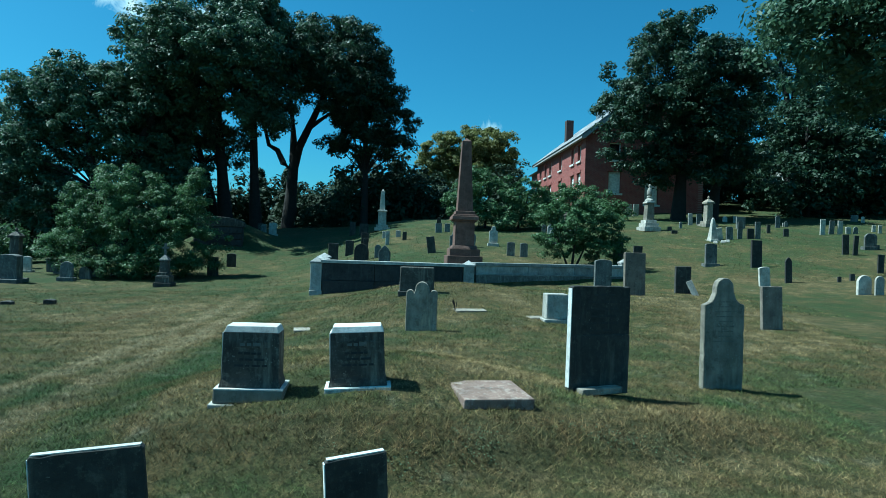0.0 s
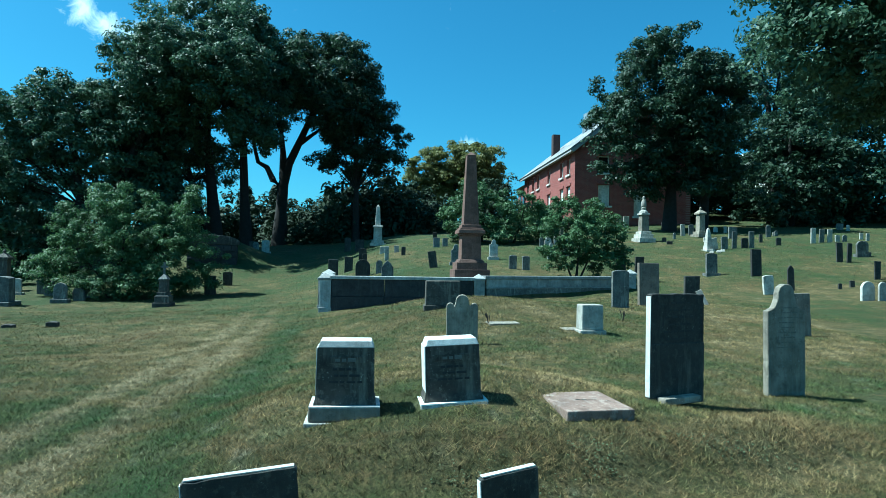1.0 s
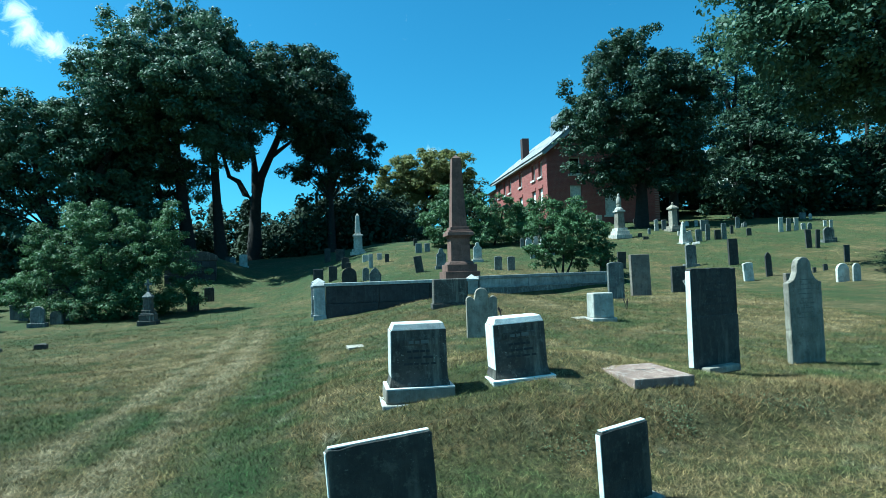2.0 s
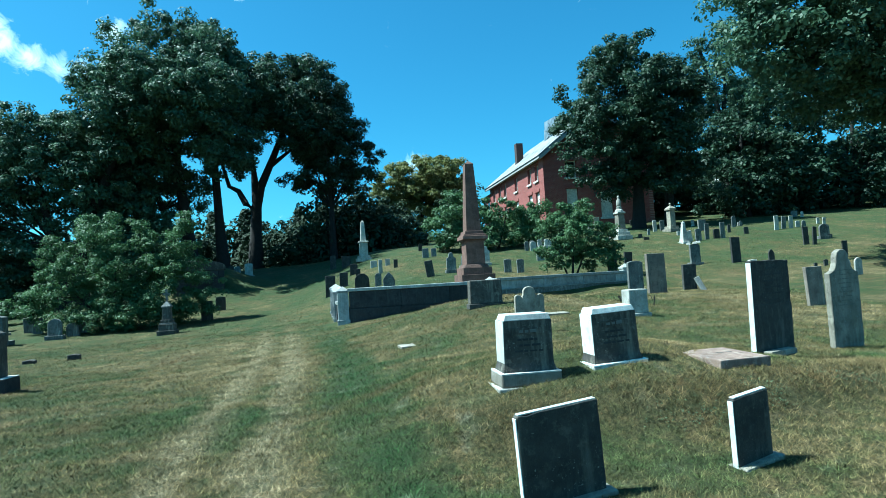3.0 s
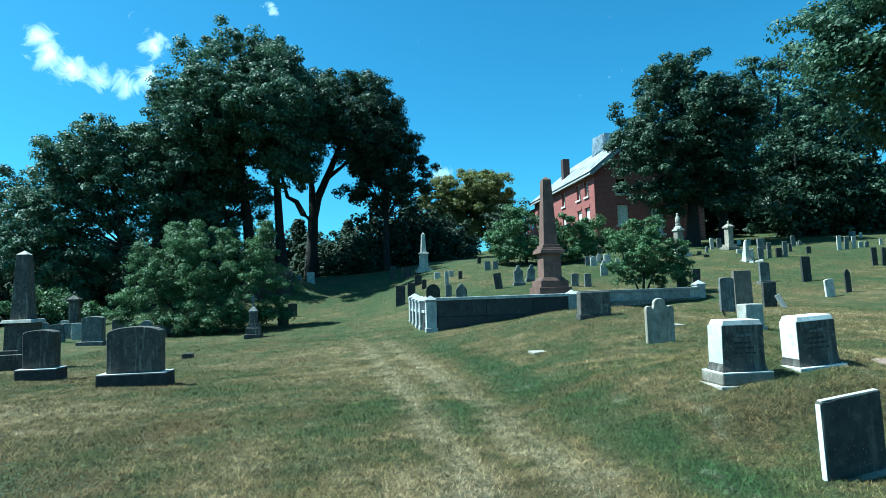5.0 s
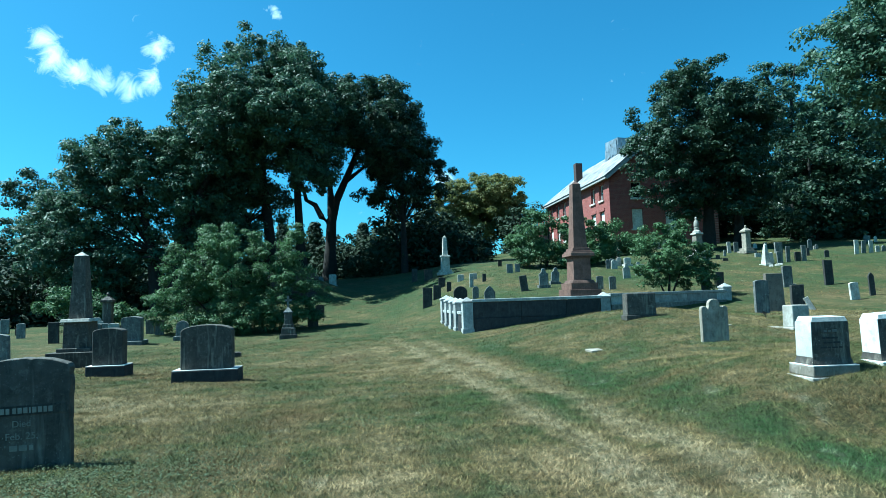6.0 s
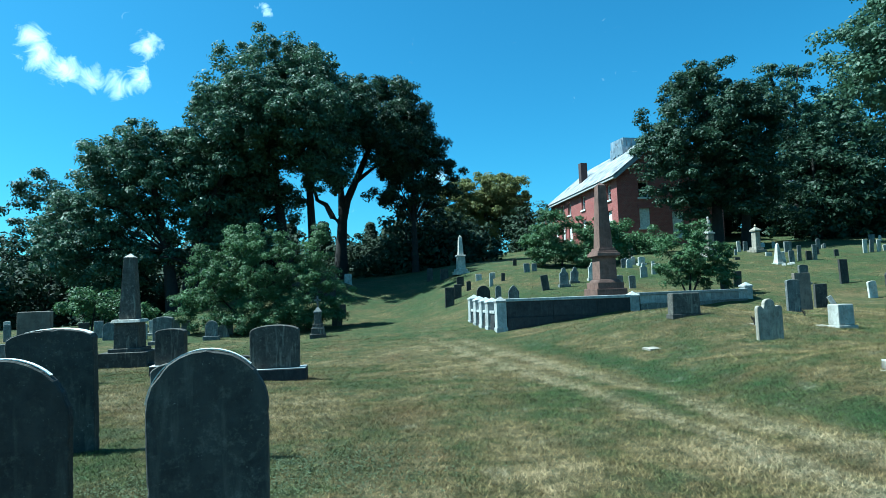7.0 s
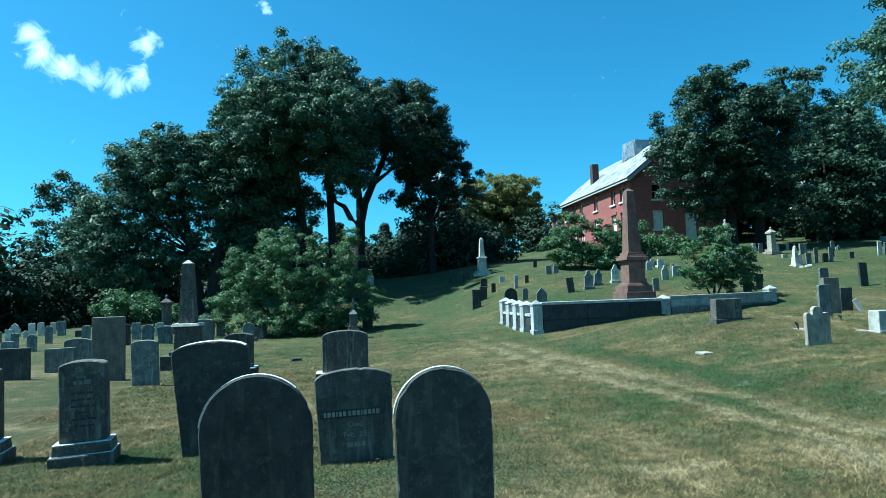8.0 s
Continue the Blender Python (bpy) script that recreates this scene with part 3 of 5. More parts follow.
def statue_monument(x, y):
    ob = thing("statue_monument", pose(x, y, gz(x, y) - 0.06, 0, 0, 8), "weathered white marble monument with a carved figure on top", "monument")
    z = 0.0
    for w, h in ((0.98, 0.26), (0.80, 0.22), (0.64, 0.16)):
        part("step", box(bmesh.new(), (w, w, h), (0, 0, z), bevel=0.015), WEATHERED, ob)
        z += h
    part("die", box(bmesh.new(), (0.46, 0.46, 0.95), (0, 0, z), 0.86, 0.012), LICHENED, ob)
    z += 0.95
    part("cornice", box(bmesh.new(), (0.54, 0.54, 0.1), (0, 0, z), 0.95, 0.015), WEATHERED, ob)
    z += 0.1
    part("urn", lathe(bmesh.new(), ((0.26, 0), (0.24, 0.10), (0.13, 0.2), (0.16, 0.30), (0.11, 0.34)), 14, (0, 0, z)), WEATHERED, ob)
    z += 0.34
    part("finial", lathe(bmesh.new(), ((0.13, 0), (0.15, 0.1), (0.14, 0.28), (0.10, 0.42), (0.05, 0.47), (0.075, 0.54), (0.07, 0.61), (0.02, 0.66)), 12, (0, 0, z)), WEATHERED, ob, smooth=True)


statue_monument(11.9, 33.6)


def canopy_monument(x, y, tall, material, label):
    ob = thing("gabled_monument", pose(x, y, gz(x, y) - 0.05, 0, 0, 10), label, "monument")
    k = tall / 1.75
    part("step", box(bmesh.new(), (0.78 * k, 0.78 * k, 0.18 * k), (0, 0, 0), bevel=0.012), material, ob)
    part("plinth", box(bmesh.new(), (0.58 * k, 0.58 * k, 0.16 * k), (0, 0, 0.18 * k), bevel=0.012), material, ob)
    part("die", box(bmesh.new(), (0.36 * k, 0.36 * k, 0.98 * k), (0, 0, 0.34 * k), 0.95, 0.01), material, ob)
    bm = box(bmesh.new(), (0.48 * k, 0.48 * k, 0.1 * k), (0, 0, 1.32 * k), bevel=0.01)
    pyramid(bm, 0.46 * k, 0.46 * k, 0.22 * k, (0, 0, 1.42 * k))
    part("cap", bm, material, ob)
    part("finial", lathe(bmesh.new(), ((0.05 * k, 0), (0.07 * k, 0.06 * k), (0.02 * k, 0.14 * k)), 8, (0, 0, 1.62 * k)), material, ob)


canopy_monument(16.0, 35.2, 1.85, LICHENED, "pale marble monument with a gabled cap")
canopy_monument(28.8, 30.4, 1.7, PALE_STONE, "white marble monument with a gabled cap on the hillside")
canopy_monument(7.6, 35.5, 0.9, BROWN_STONE, "low brown stone monument with a rounded cap")
canopy_monument(-20.6, 29.0, 2.0, SOOTY, "dark pedestal monument with an urn in the shade")


def cross_monument(x, y):
    ob = thing("cross_monument", pose(x, y, gz(x, y) - 0.05, 0, 0, 5), "grey stone monument carrying a small cross", "monument")
    z = 0.0
    for w, h, mat in ((0.66, 0.20, SOOTY), (0.54, 0.24, SOOTY), (0.48, 0.05, GREY_STONE), (0.42, 0.12, SOOTY)):
        part("step", box(bmesh.new(), (w, w, h), (0, 0, z), bevel=0.012), mat, ob)
        z += h
    part("die", box(bmesh.new(), (0.32, 0.32, 0.46), (0, 0, z), 0.9, 0.012), SOOTY, ob)
    z += 0.46
    bm = box(bmesh.new(), (0.35, 0.35, 0.06), (0, 0, z), bevel=0.01)
    pyramid(bm, 0.34, 0.34, 0.22, (0, 0, z + 0.06))
    part("gabled_cap", bm, GREY_STONE, ob)
    z += 0.22
    bm = box(bmesh.new(), (0.075, 0.06, 0.5), (0, 0, z))
    box(bm, (0.27, 0.06, 0.075), (0, 0, z + 0.27))
    part("cross", bm, GREY_STONE, ob)


cross_monument(-10.95, 23.8)


# ---- headstones ----
STYLE_WORDS = {"slab": "square-topped", "bowed": "gently bowed", "round": "round-topped", "point": "pointed", "shoulder": "round-shouldered", "eared": "scrolled"}
STONE_WORDS = {DARK_STONE: "dark slate", GREY_STONE: "grey marble", PALE_STONE: "white marble", BROWN_STONE: "brown sandstone", WEATHERED: "weathered marble", LICHENED: "lichened marble", SOOTY: "dark stained marble"}
rng_stone = random.Random(11)


def headstone(x, y, w, h, style, material, yaw=0.0, lean=0.0, base=0.0, th=0.0):
    """An old gravestone; lean tips it sideways in degrees."""
    words = STONE_WORDS[material] + " " + STYLE_WORDS[style] + " headstone"
    label = "old " + words + (" on a low base" if base else ", leaning in the grass" if abs(lean) > 3 else " set in the grass")
    ob = thing("headstone", pose(x, y, gz(x, y), rng_stone.uniform(-3, 3), lean + rng_stone.uniform(-1.2, 1.2), yaw * 0.5 + rng_stone.uniform(1, 8)), label, "gravestone", "old gravestones")
    th = th or max(0.06, min(0.14, w * 0.2))
    if base:
        part("base", box(bmesh.new(), (w * 1.3, th * 1.9 + 0.1, base + 0.1), (0, 0, -0.1), bevel=0.012), material, ob)
    bm = slab_mesh(style, w, h - base, th, 0.008, 0.0 if base else 0.12)
    if base:
        bmesh.ops.translate(bm, vec=(0, 0, base), verts=bm.verts[:])
    part("slab", bm, material, ob)
    return ob


# ---- the row on the near mound ----
def die_stone(x, y, z, yaw, lean, base_mat, w=0.475, depth=0.24):
    """A marble die with a chamfered top on a moulded base: sooty faces; top, ledge and left side coloured as sunlit."""
    ob = thing("die_headstone", pose(x, y, z, 1, lean, yaw), "blackened marble block headstone with a chamfered top painted sunlit", "gravestone", "pair of block headstones")
    part("plinth", box(bmesh.new(), (w + 0.17, depth + 0.17, 0.22), (0, 0, -0.205), bevel=0.01), WEATHERED, ob)
    part("base", box(bmesh.new(), (w + 0.11, depth + 0.13, 0.11), (0, 0, 0.02), 0.985, 0.014), base_mat, ob)
    # Thin pale sheet that paints the sunlit top of the base.
    part("ledge", box(bmesh.new(), (w + 0.10, depth + 0.12, 0.014), (0, 0, 0.128), bevel=0.003), SUNLIT, ob, "ledge painted pale as sunlit")
    bm = bmesh.new()
    prof = ((w + 0.035, depth + 0.035, 0.14), (w + 0.03, depth + 0.03, 0.16), (w + 0.008, depth + 0.008, 0.20), (w, depth, 0.225), (w - 0.012, depth - 0.008, 0.61))
    rings = [[bm.verts.new((sx * a / 2, sy * b / 2, c)) for sx, sy in ((-1, -1), (1, -1), (1, 1), (-1, 1))] for a, b, c in prof]
    for lo, hi in zip(rings, rings[1:]):
        for k in range(4):
            bm.faces.new((lo[k], lo[(k + 1) % 4], hi[(k + 1) % 4], hi[k]))
    bm.faces.new(rings[0][::-1])
    bm.faces.new(rings[-1])
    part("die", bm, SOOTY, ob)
    # Top and left side get near-white colour in place of direct sun.
    part("top", box(bmesh.new(), (w - 0.012, depth - 0.012, 0.055), (0, 0, 0.611), 0.90, 0.006), SUNLIT, ob, "chamfered top painted pale as sunlit")
    part("side_face", box(bmesh.new(), (0.008, depth - 0.004, 0.385), (-w / 2 + 0.001, 0, 0.224), bevel=0.002), SUNLIT, ob, "left side painted pale as sunlit")
    panel = part("name_panel", box(bmesh.new(), (w * 0.66, 0.006, 0.055), (0, -depth / 2 - 0.001, 0.485), bevel=0.002), SOOTY, ob)
    panel["label"] = "raised worn name panel"
    letter_bars(ob, 1, w * 0.50, 0.498, 0.05, -depth / 2 - 0.0045, WORN_LETTER, 0.03)
    letter_bars(ob, 3, w * 0.62, 0.425, 0.052, -depth / 2 - 0.001, ENGRAVED, 0.02)
    return ob


die_stone(-1.58, 5.10, 0.30, 5.0, 0.5, LICHENED)
die_stone(-0.67, 5.23, 0.31, 6.5, -2.5, WEATHERED)


def ledger(x, y, z):
    """A fallen marble slab lying on the turf, tipped a little."""
    ob = thing("ledger_stone", pose(x, y, z, 3, 1.5, 14), "flat marble ledger stone with flaking lichen stains", "gravestone")
    bm = bmesh.new()
    box(bm, (0.64, 0.60, 0.12), (0, 0, -0.05), bevel=0.012)
    part("slab", bm, stone("flaking_marble", (0.24, 0.16, 0.125), (0.070, 0.042, 0.034), (0.46, 0.40, 0.34), streak=0.1), ob)
    letter_bars(ob, 1, 0.22, 0.078, 0.05, 0.0, WORN_LETTER, 0.006)


ledger(0.50, 5.28, 0.35)


def tall_slab():
    ob = thing("tall_headstone", pose(1.74, 6.22, 0.27, 0.5, 0, 24), "tall dark square-topped slate headstone, broken across and mended", "gravestone")
    part("foot", box(bmesh.new(), (0.52, 0.12, 0.07), (-0.06, -0.11, -0.055), bevel=0.015), LICHENED, ob)
    part("lower_slab", slab_mesh("slab", 0.78, 0.55, 0.075, 0.006, 0.1, chip=0.003), DARK_STONE, ob)
    bm = slab_mesh("slab", 0.77, 0.525, 0.072, 0.006, chip=0.004)
    bmesh.ops.translate(bm, vec=(0.0, 0.004, 0.541), verts=bm.verts[:])
    part("upper_slab", bm, DARK_STONE, ob)
    # Pale strip that paints sunlight on the left edge.
    bm = box(bmesh.new(), (0.008, 0.06, 1.03), (-0.391, 0, 0.01))
    part("edge", bm, SUNLIT, ob, "left edge painted as sunlit")
    letter_bars(ob, 6, 0.40, 0.96, 0.075, -0.0345, ENGRAVED, 0.022)


tall_slab()


def carved_slab():
    ob = thing("carved_headstone", pose(3.52, 7.17, 0.07, 0, -0.5, 12), "weathered pale headstone with rounded shoulders and worn carving", "gravestone")
    part("slab", slab_mesh("shoulder", 0.56, 1.36, 0.085, 0.007, 0.12, chip=0.003), LICHENED, ob)
    letter_bars(ob, 9, 0.36, 1.06, 0.06, -0.043, SOFT_LETTER, 0.014)


carved_slab()
headstone(-0.25, 9.85, 0.52, 0.82, "eared", LICHENED, -20, 0.0)


def block_stone(x, y, w, h, depth, material, label, yaw=0.0, base=0.08, foot=0.16):
    ob = thing("block_headstone", pose(x, y, gz(x, y), 0, 0, yaw), label, "gravestone")
    part("base", box(bmesh.new(), (w + foot, depth + foot, base + 0.1), (0, 0, -0.1), bevel=0.012), WEATHERED if material is PALE_STONE else SOOTY, ob)
    part("die", box(bmesh.new(), (w, depth, h - base), (0, 0, base), 0.97, 0.02), material, ob)
    return ob


block_stone(2.22, 11.0, 0.42, 0.52, 0.30, PALE_STONE, "small white marble block headstone on a slab base", 6, 0.05, 0.08)
block_stone(-0.45, 12.95, 0.76, 0.58, 0.26, SOOTY, "low dark granite block headstone on a base", 4, 0.05, 0.06)
for fx, fy, fw in ((0.65, 11.4, 0.62), (1.9, 11.2, 0.35), (-2.35, 10.6, 0.40)):
    ob = thing("flush_marker", pose(fx, fy, gz(fx, fy) - 0.02, 4, 0, 15), "flat pale marker stone sunk in the turf", "gravestone", "flush marker stones")
    part("slab", box(bmesh.new(), (fw, 0.26, 0.05), (0, 0, -0.015), bevel=0.01), LICHENED, ob)


def leaning_slab(x0, y0, x1, y1, top, label, tip, thick=0.05):
    """A plain old slab seen from behind, given by its two top corners."""
    w = math.hypot(x1 - x0, y1 - y0)
    cx, cy = (x0 + x1) / 2, (y0 + y1) / 2
    low = gz(cx, cy)
    ob = thing("plain_headstone", pose(cx, cy, low, 2, tip, math.degrees(math.atan2(y1 - y0, x1 - x0))), label, "gravestone")
    part("slab", slab_mesh("slab", w, top - low, thick, 0.005, 0.12, chip=0.003), DARK_STONE, ob)
    # Pale strips on left and top edges paint the sun on them.
    part("edge", box(bmesh.new(), (0.006, thick - 0.012, top - low - 0.02), (-w / 2 - 0.001, 0, 0.0)), SUNLIT, ob, "side edge painted pale as sunlit")
    part("top_edge", box(bmesh.new(), (w - 0.03, thick - 0.012, 0.008), (0, 0, top - low - 0.003), bevel=0.002), SUNLIT, ob, "top edge painted pale as sunlit")
    part("foot", box(bmesh.new(), (w + 0.05, thick + 0.10, 0.06), (0.02, -0.01, -0.045), bevel=0.015), LICHENED, ob)


leaning_slab(-2.13, 3.14, -1.57, 3.27, 0.52, "plain chipped slate headstone with an edge painted sunlit, tipped over", -4)
leaning_slab(-0.60, 3.40, -0.25, 3.54, 0.44, "small plain slate footstone, tipped over", -4)


# ---- the western field, near stones ----
def rounded_slab(x, y, top, w, yaw, tip):
    low = gz(x, y)
    ob = thing("rounded_headstone", pose(x, y, low, 1, tip, yaw), "large dark round-topped slate headstone seen from behind", "gravestone", "pair of round-topped headstones")
    part("slab", slab_mesh("round", w, top - low, 0.07, 0.009, 0.15, w * 0.96, chip=0.0025), DARK_STONE, ob)
    # Pale rim paints sunlight; it stops short of the shaded right side.
    bm = bmesh.new()
    half = w / 2
    for a in np.linspace(0.85, 2.95, 22):
        box(bm, (half * 0.125, 0.034, 0.006), (0, 0, 0))
        last = bm.verts[:][-8:]
        m = Matrix.Translation((half * math.cos(a), 0, top - low - half + half * math.sin(a) - 0.002)) @ Matrix.Rotation(math.pi / 2 - a, 4, "Y")
        bmesh.ops.transform(bm, matrix=m, verts=last)
    part("rim", bm, SUNLIT, ob, "rim painted pale as sunlit")


rounded_slab(-8.92, 2.12, 1.14, 0.70, 4, -0.5)
rounded_slab(-10.28, 2.45, 1.10, 0.82, 4, -1.0)


def lettered_slab():
    x, y = -9.68, 4.35
    ob = thing("lettered_headstone", pose(x, y, gz(x, y), 1, -1.5, 5), "mottled grey bowed headstone with raised lettering", "gravestone")
    part("slab", slab_mesh("bowed", 0.82, 0.98, 0.10, 0.008, 0.12, 0.76, chip=0.004), MOTTLED, ob)
    part("name_band", box(bmesh.new(), (0.74, 0.008, 0.085), (0, -0.052, 0.475), bevel=0.002), DARK_STONE, ob)
    bm = bmesh.new()
    spot = -0.325
    for wide in (0.026, 0.034, 0.034, 0.014, 0.034, 0.03, 0, 0.03, 0.034, 0.034, 0.014, 0.034, 0.034, 0.028, 0.034):
        if wide:
            box(bm, (wide, 0.006, 0.05), (spot + wide / 2, -0.057, 0.492), bevel=0.002)
        spot += wide + 0.012
    part("name_line", bm, RAISED_LETTER, ob, "worn raised name that cannot be read")
    for words, size, z in (("Died", 0.080, 0.375), ("Feb. 25,", 0.085, 0.265)):
        curve = bpy.data.curves.new("lettering", "FONT")
        curve.body, curve.size, curve.align_x, curve.extrude = words, size, "CENTER", 0.002
        raw = bpy.data.objects.new("raw", curve)
        scene.collection.objects.link(raw)
        mesh = bpy.data.meshes.new_from_object(raw.evaluated_get(bpy.context.evaluated_depsgraph_get()))
        bpy.data.objects.remove(raw)
        mesh.materials.clear()
        mesh.materials.append(RAISED_LETTER)
        text = new("lettering", mesh)
        text.parent = ob
        text.matrix_basis = pose(0, -0.053, z, 90, 0, 0)
    letter_bars(ob, 1, 0.26, 0.165, 0.1, -0.0525, RAISED_LETTER, 0.05)


lettered_slab()


def stepped_stone(x, y, w, h, material, label, yaw=0.0, depth=0.22, bars=True):
    """A bowed die on two base steps."""
    ob = thing("stepped_headstone", pose(x, y, gz(x, y), 0, -1.0, yaw), label, "gravestone")
    part("plinth", box(bmesh.new(), (w + 0.17, depth + 0.20, 0.20), (0, 0, -0.08), bevel=0.014), SOOTY, ob)
    part("base", box(bmesh.new(), (w + 0.12, depth + 0.12, 0.12), (0, 0, 0.12), 0.96, 0.014), SOOTY, ob)
    # Thin pale sheets paint the sun on top of each step.
    for size, z in ((0.145, 0.119), (0.10, 0.235)):
        part("ledge", box(bmesh.new(), (w + size, depth + size, 0.008), (0, 0, z), bevel=0.003), SUNLIT, ob, "ledge painted pale as sunlit")
    bm = slab_mesh("bowed", w, h - 0.24, depth, 0.012)
    bmesh.ops.translate(bm, vec=(0, 0, 0.24), verts=bm.verts[:])
    part("die", bm, material, ob)
    if bars:
        part("name_panel", box(bmesh.new(), (w * 0.66, 0.008, 0.08), (0, -depth / 2 - 0.002, h - 0.27), bevel=0.002), material, ob, "sunken name panel")
        letter_bars(ob, 1, w * 0.5, h - 0.255, 0.1, -depth / 2 - 0.008, WORN_LETTER, 0.05)
        letter_bars(ob, 6, w * 0.72, h - 0.36, 0.07, -depth / 2 - 0.001, ENGRAVED, 0.022)
    return ob


stepped_stone(-12.68, 4.85, 0.46, 1.12, SOOTY, "dark bowed headstone with a name panel on two steps", 14)
stepped_stone(-14.0, 5.1, 0.52, 1.08, SOOTY, "dark bowed headstone on two steps beside a taller one", 14, bars=False)


def wide_slab():
    x, y = -11.32, 5.05
    ob = thing("wide_headstone", pose(x, y, gz(x, y), 4, -2.5, 3), "broad dark bowed slate headstone leaning back", "gravestone")
    part("slab", slab_mesh("bowed", 0.86, 1.30, 0.12, 0.008, 0.12, 0.74, chip=0.003), DARK_STONE, ob)
    # Pale cap that paints the sunlit top of the slab.
    bm = slab_mesh("bowed", 0.83, 0.11, 0.10, 0.0)
    bm.faces.ensure_lookup_table()
    bmesh.ops.delete(bm, geom=[v for v in bm.verts if v.co.z < 0.001], context="VERTS")
    bmesh.ops.translate(bm, vec=(0, 0, 1.193), verts=bm.verts[:])
    part("top_edge", bm, SUNLIT, ob, "top edge painted pale as sunlit")


wide_slab()


def family_stone(x, y, w, h, label, yaw=0.0):
    """A granite die with a bowed top on one wide rough base."""
    ob = thing("granite_headstone", pose(x, y, gz(x, y), 0, 0, yaw), label, "gravestone")
    part("base", box(bmesh.new(), (w * 1.30, 0.55, 0.34), (0, 0, -0.08), 0.985, 0.02), ROUGH_SHADE_GRANITE, ob)
    # Pale sheet stands in for sunlight on the base's upper surface.
    part("ledge", box(bmesh.new(), (w * 1.27, 0.52, 0.012), (0, 0, 0.256), bevel=0.004), SUNLIT, ob)
    bm = slab_mesh("bowed", w, h - 0.265, 0.30, 0.012)
    bmesh.ops.translate(bm, vec=(0, 0, 0.265), verts=bm.verts[:])
    part("die", bm, SOOTY, ob)


family_stone(-10.35, 11.55, 1.02, 1.18, "broad grey granite headstone on a rough dark base", 4)
family_stone(-13.1, 13.2, 0.66, 1.12, "narrow dark granite headstone on a rough base", 4)
for fx, fy, fw, fh in ((-11.35, 17.4, 0.30, 0.16), (-12.3, 17.0, 0.30, 0.1), (-14.6, 16.0, 0.28, 0.1)):
    ob = thing("corner_marker", pose(fx, fy, gz(fx, fy), 0, 0, 5), "small dark stone plot marker in the grass", "gravestone", "plot markers")
    part("slab", slab_mesh("bowed", fw, fh, 0.2, 0.02, 0.1), DARK_STONE, ob)


def weeds():
    """Broad-leaved weeds in the turf by the round-topped stones and along the foot of the mound."""
    rng = np.random.default_rng(8)
    spots = []
    for cx, cy, rx, ry, count in ((-8.7, 3.7, 1.5, 1.0, 6000), (-9.6, 3.2, 1.0, 0.8, 3000), (0.35, 4.35, 0.25, 0.2, 260), (-0.45, 4.15, 0.5, 0.15, 300), (1.6, 4.75, 0.7, 0.15, 300), (-6.6, 5.6, 0.6, 0.4, 400)):
        spots.append(np.stack([rng.normal(cx, rx * 0.5, count), rng.normal(cy, ry * 0.5, count)], -1))
    p = np.concatenate(spots)
    count = len(p)
    x, y = p[:, 0], p[:, 1]
    z = ground_z(x, y) + rng.uniform(0.01, 0.055, count)
    n = rng.normal(scale=0.45, size=(count, 3)) + np.array([0, 0, 1.0])
    n /= np.linalg.norm(n, axis=1, keepdims=True)
    t = np.cross(n, rng.normal(size=(count, 3)))
    t /= np.linalg.norm(t, axis=1, keepdims=True)
    b = np.cross(n, t)
    size = rng.uniform(0.005, 0.012, (count, 1))
    c = np.stack([x, y, z], -1)
    verts = np.stack([c - t * size, c - b * size * 0.7, c + t * size, c + b * size * 0.7], 1).reshape(-1, 3)
    tagged(arrays("weeds", verts, np.arange(count * 4).reshape(-1, 4), WEED_LEAF), "broad-leaved weeds in the short grass", "weeds", kind="stuff")


weeds()


# hillside east of the walled plot
headstone(4.37, 15.59, 0.46, 0.99, "bowed", GREY_STONE, yaw=4)
headstone(5.65, 16.90, 0.62, 1.23, "slab", BROWN_STONE, yaw=4)
headstone(7.97, 19.16, 0.52, 0.88, "slab", DARK_STONE, yaw=6)
headstone(11.39, 24.64, 0.51, 0.94, "bowed", GREY_STONE, base=0.10, yaw=5)
headstone(13.11, 24.28, 0.48, 1.11, "slab", DARK_STONE, yaw=6)
headstone(11.72, 21.08, 0.42, 0.70, "bowed", PALE_STONE, lean=-6, yaw=12)
headstone(12.80, 21.47, 0.27, 0.94, "point", DARK_STONE, yaw=10)
headstone(18.44, 26.67, 0.33, 0.89, "slab", DARK_STONE, yaw=12)
headstone(18.73, 26.47, 0.25, 0.89, "slab", DARK_STONE, lean=4, yaw=12)
headstone(20.51, 27.84, 0.41, 0.73, "round", GREY_STONE, base=0.2)
headstone(20.73, 31.87, 0.30, 0.83, "slab", PALE_STONE, yaw=10)
headstone(21.36, 32.11, 0.33, 0.73, "slab", GREY_STONE, yaw=10)
headstone(21.83, 32.09, 0.30, 0.73, "slab", PALE_STONE, yaw=14)
headstone(22.45, 32.33, 0.30, 0.37, "bowed", PALE_STONE)
headstone(22.88, 32.38, 0.27, 0.37, "round", GREY_STONE)
headstone(27.69, 39.37, 0.49, 0.45, "slab", GREY_STONE)
headstone(27.77, 38.67, 0.24, 0.40, "round", PALE_STONE)
headstone(24.27, 32.44, 0.20, 0.44, "slab", PALE_STONE)
headstone(24.44, 33.14, 0.21, 0.35, "slab", PALE_STONE)
headstone(15.31, 36.04, 0.29, 0.73, "bowed", PALE_STONE, yaw=8)
headstone(15.99, 36.40, 0.33, 0.67, "bowed", GREY_STONE, yaw=8)
headstone(18.56, 38.39, 0.31, 0.35, "round", PALE_STONE)
headstone(18.84, 37.65, 0.23, 0.42, "slab", PALE_STONE)
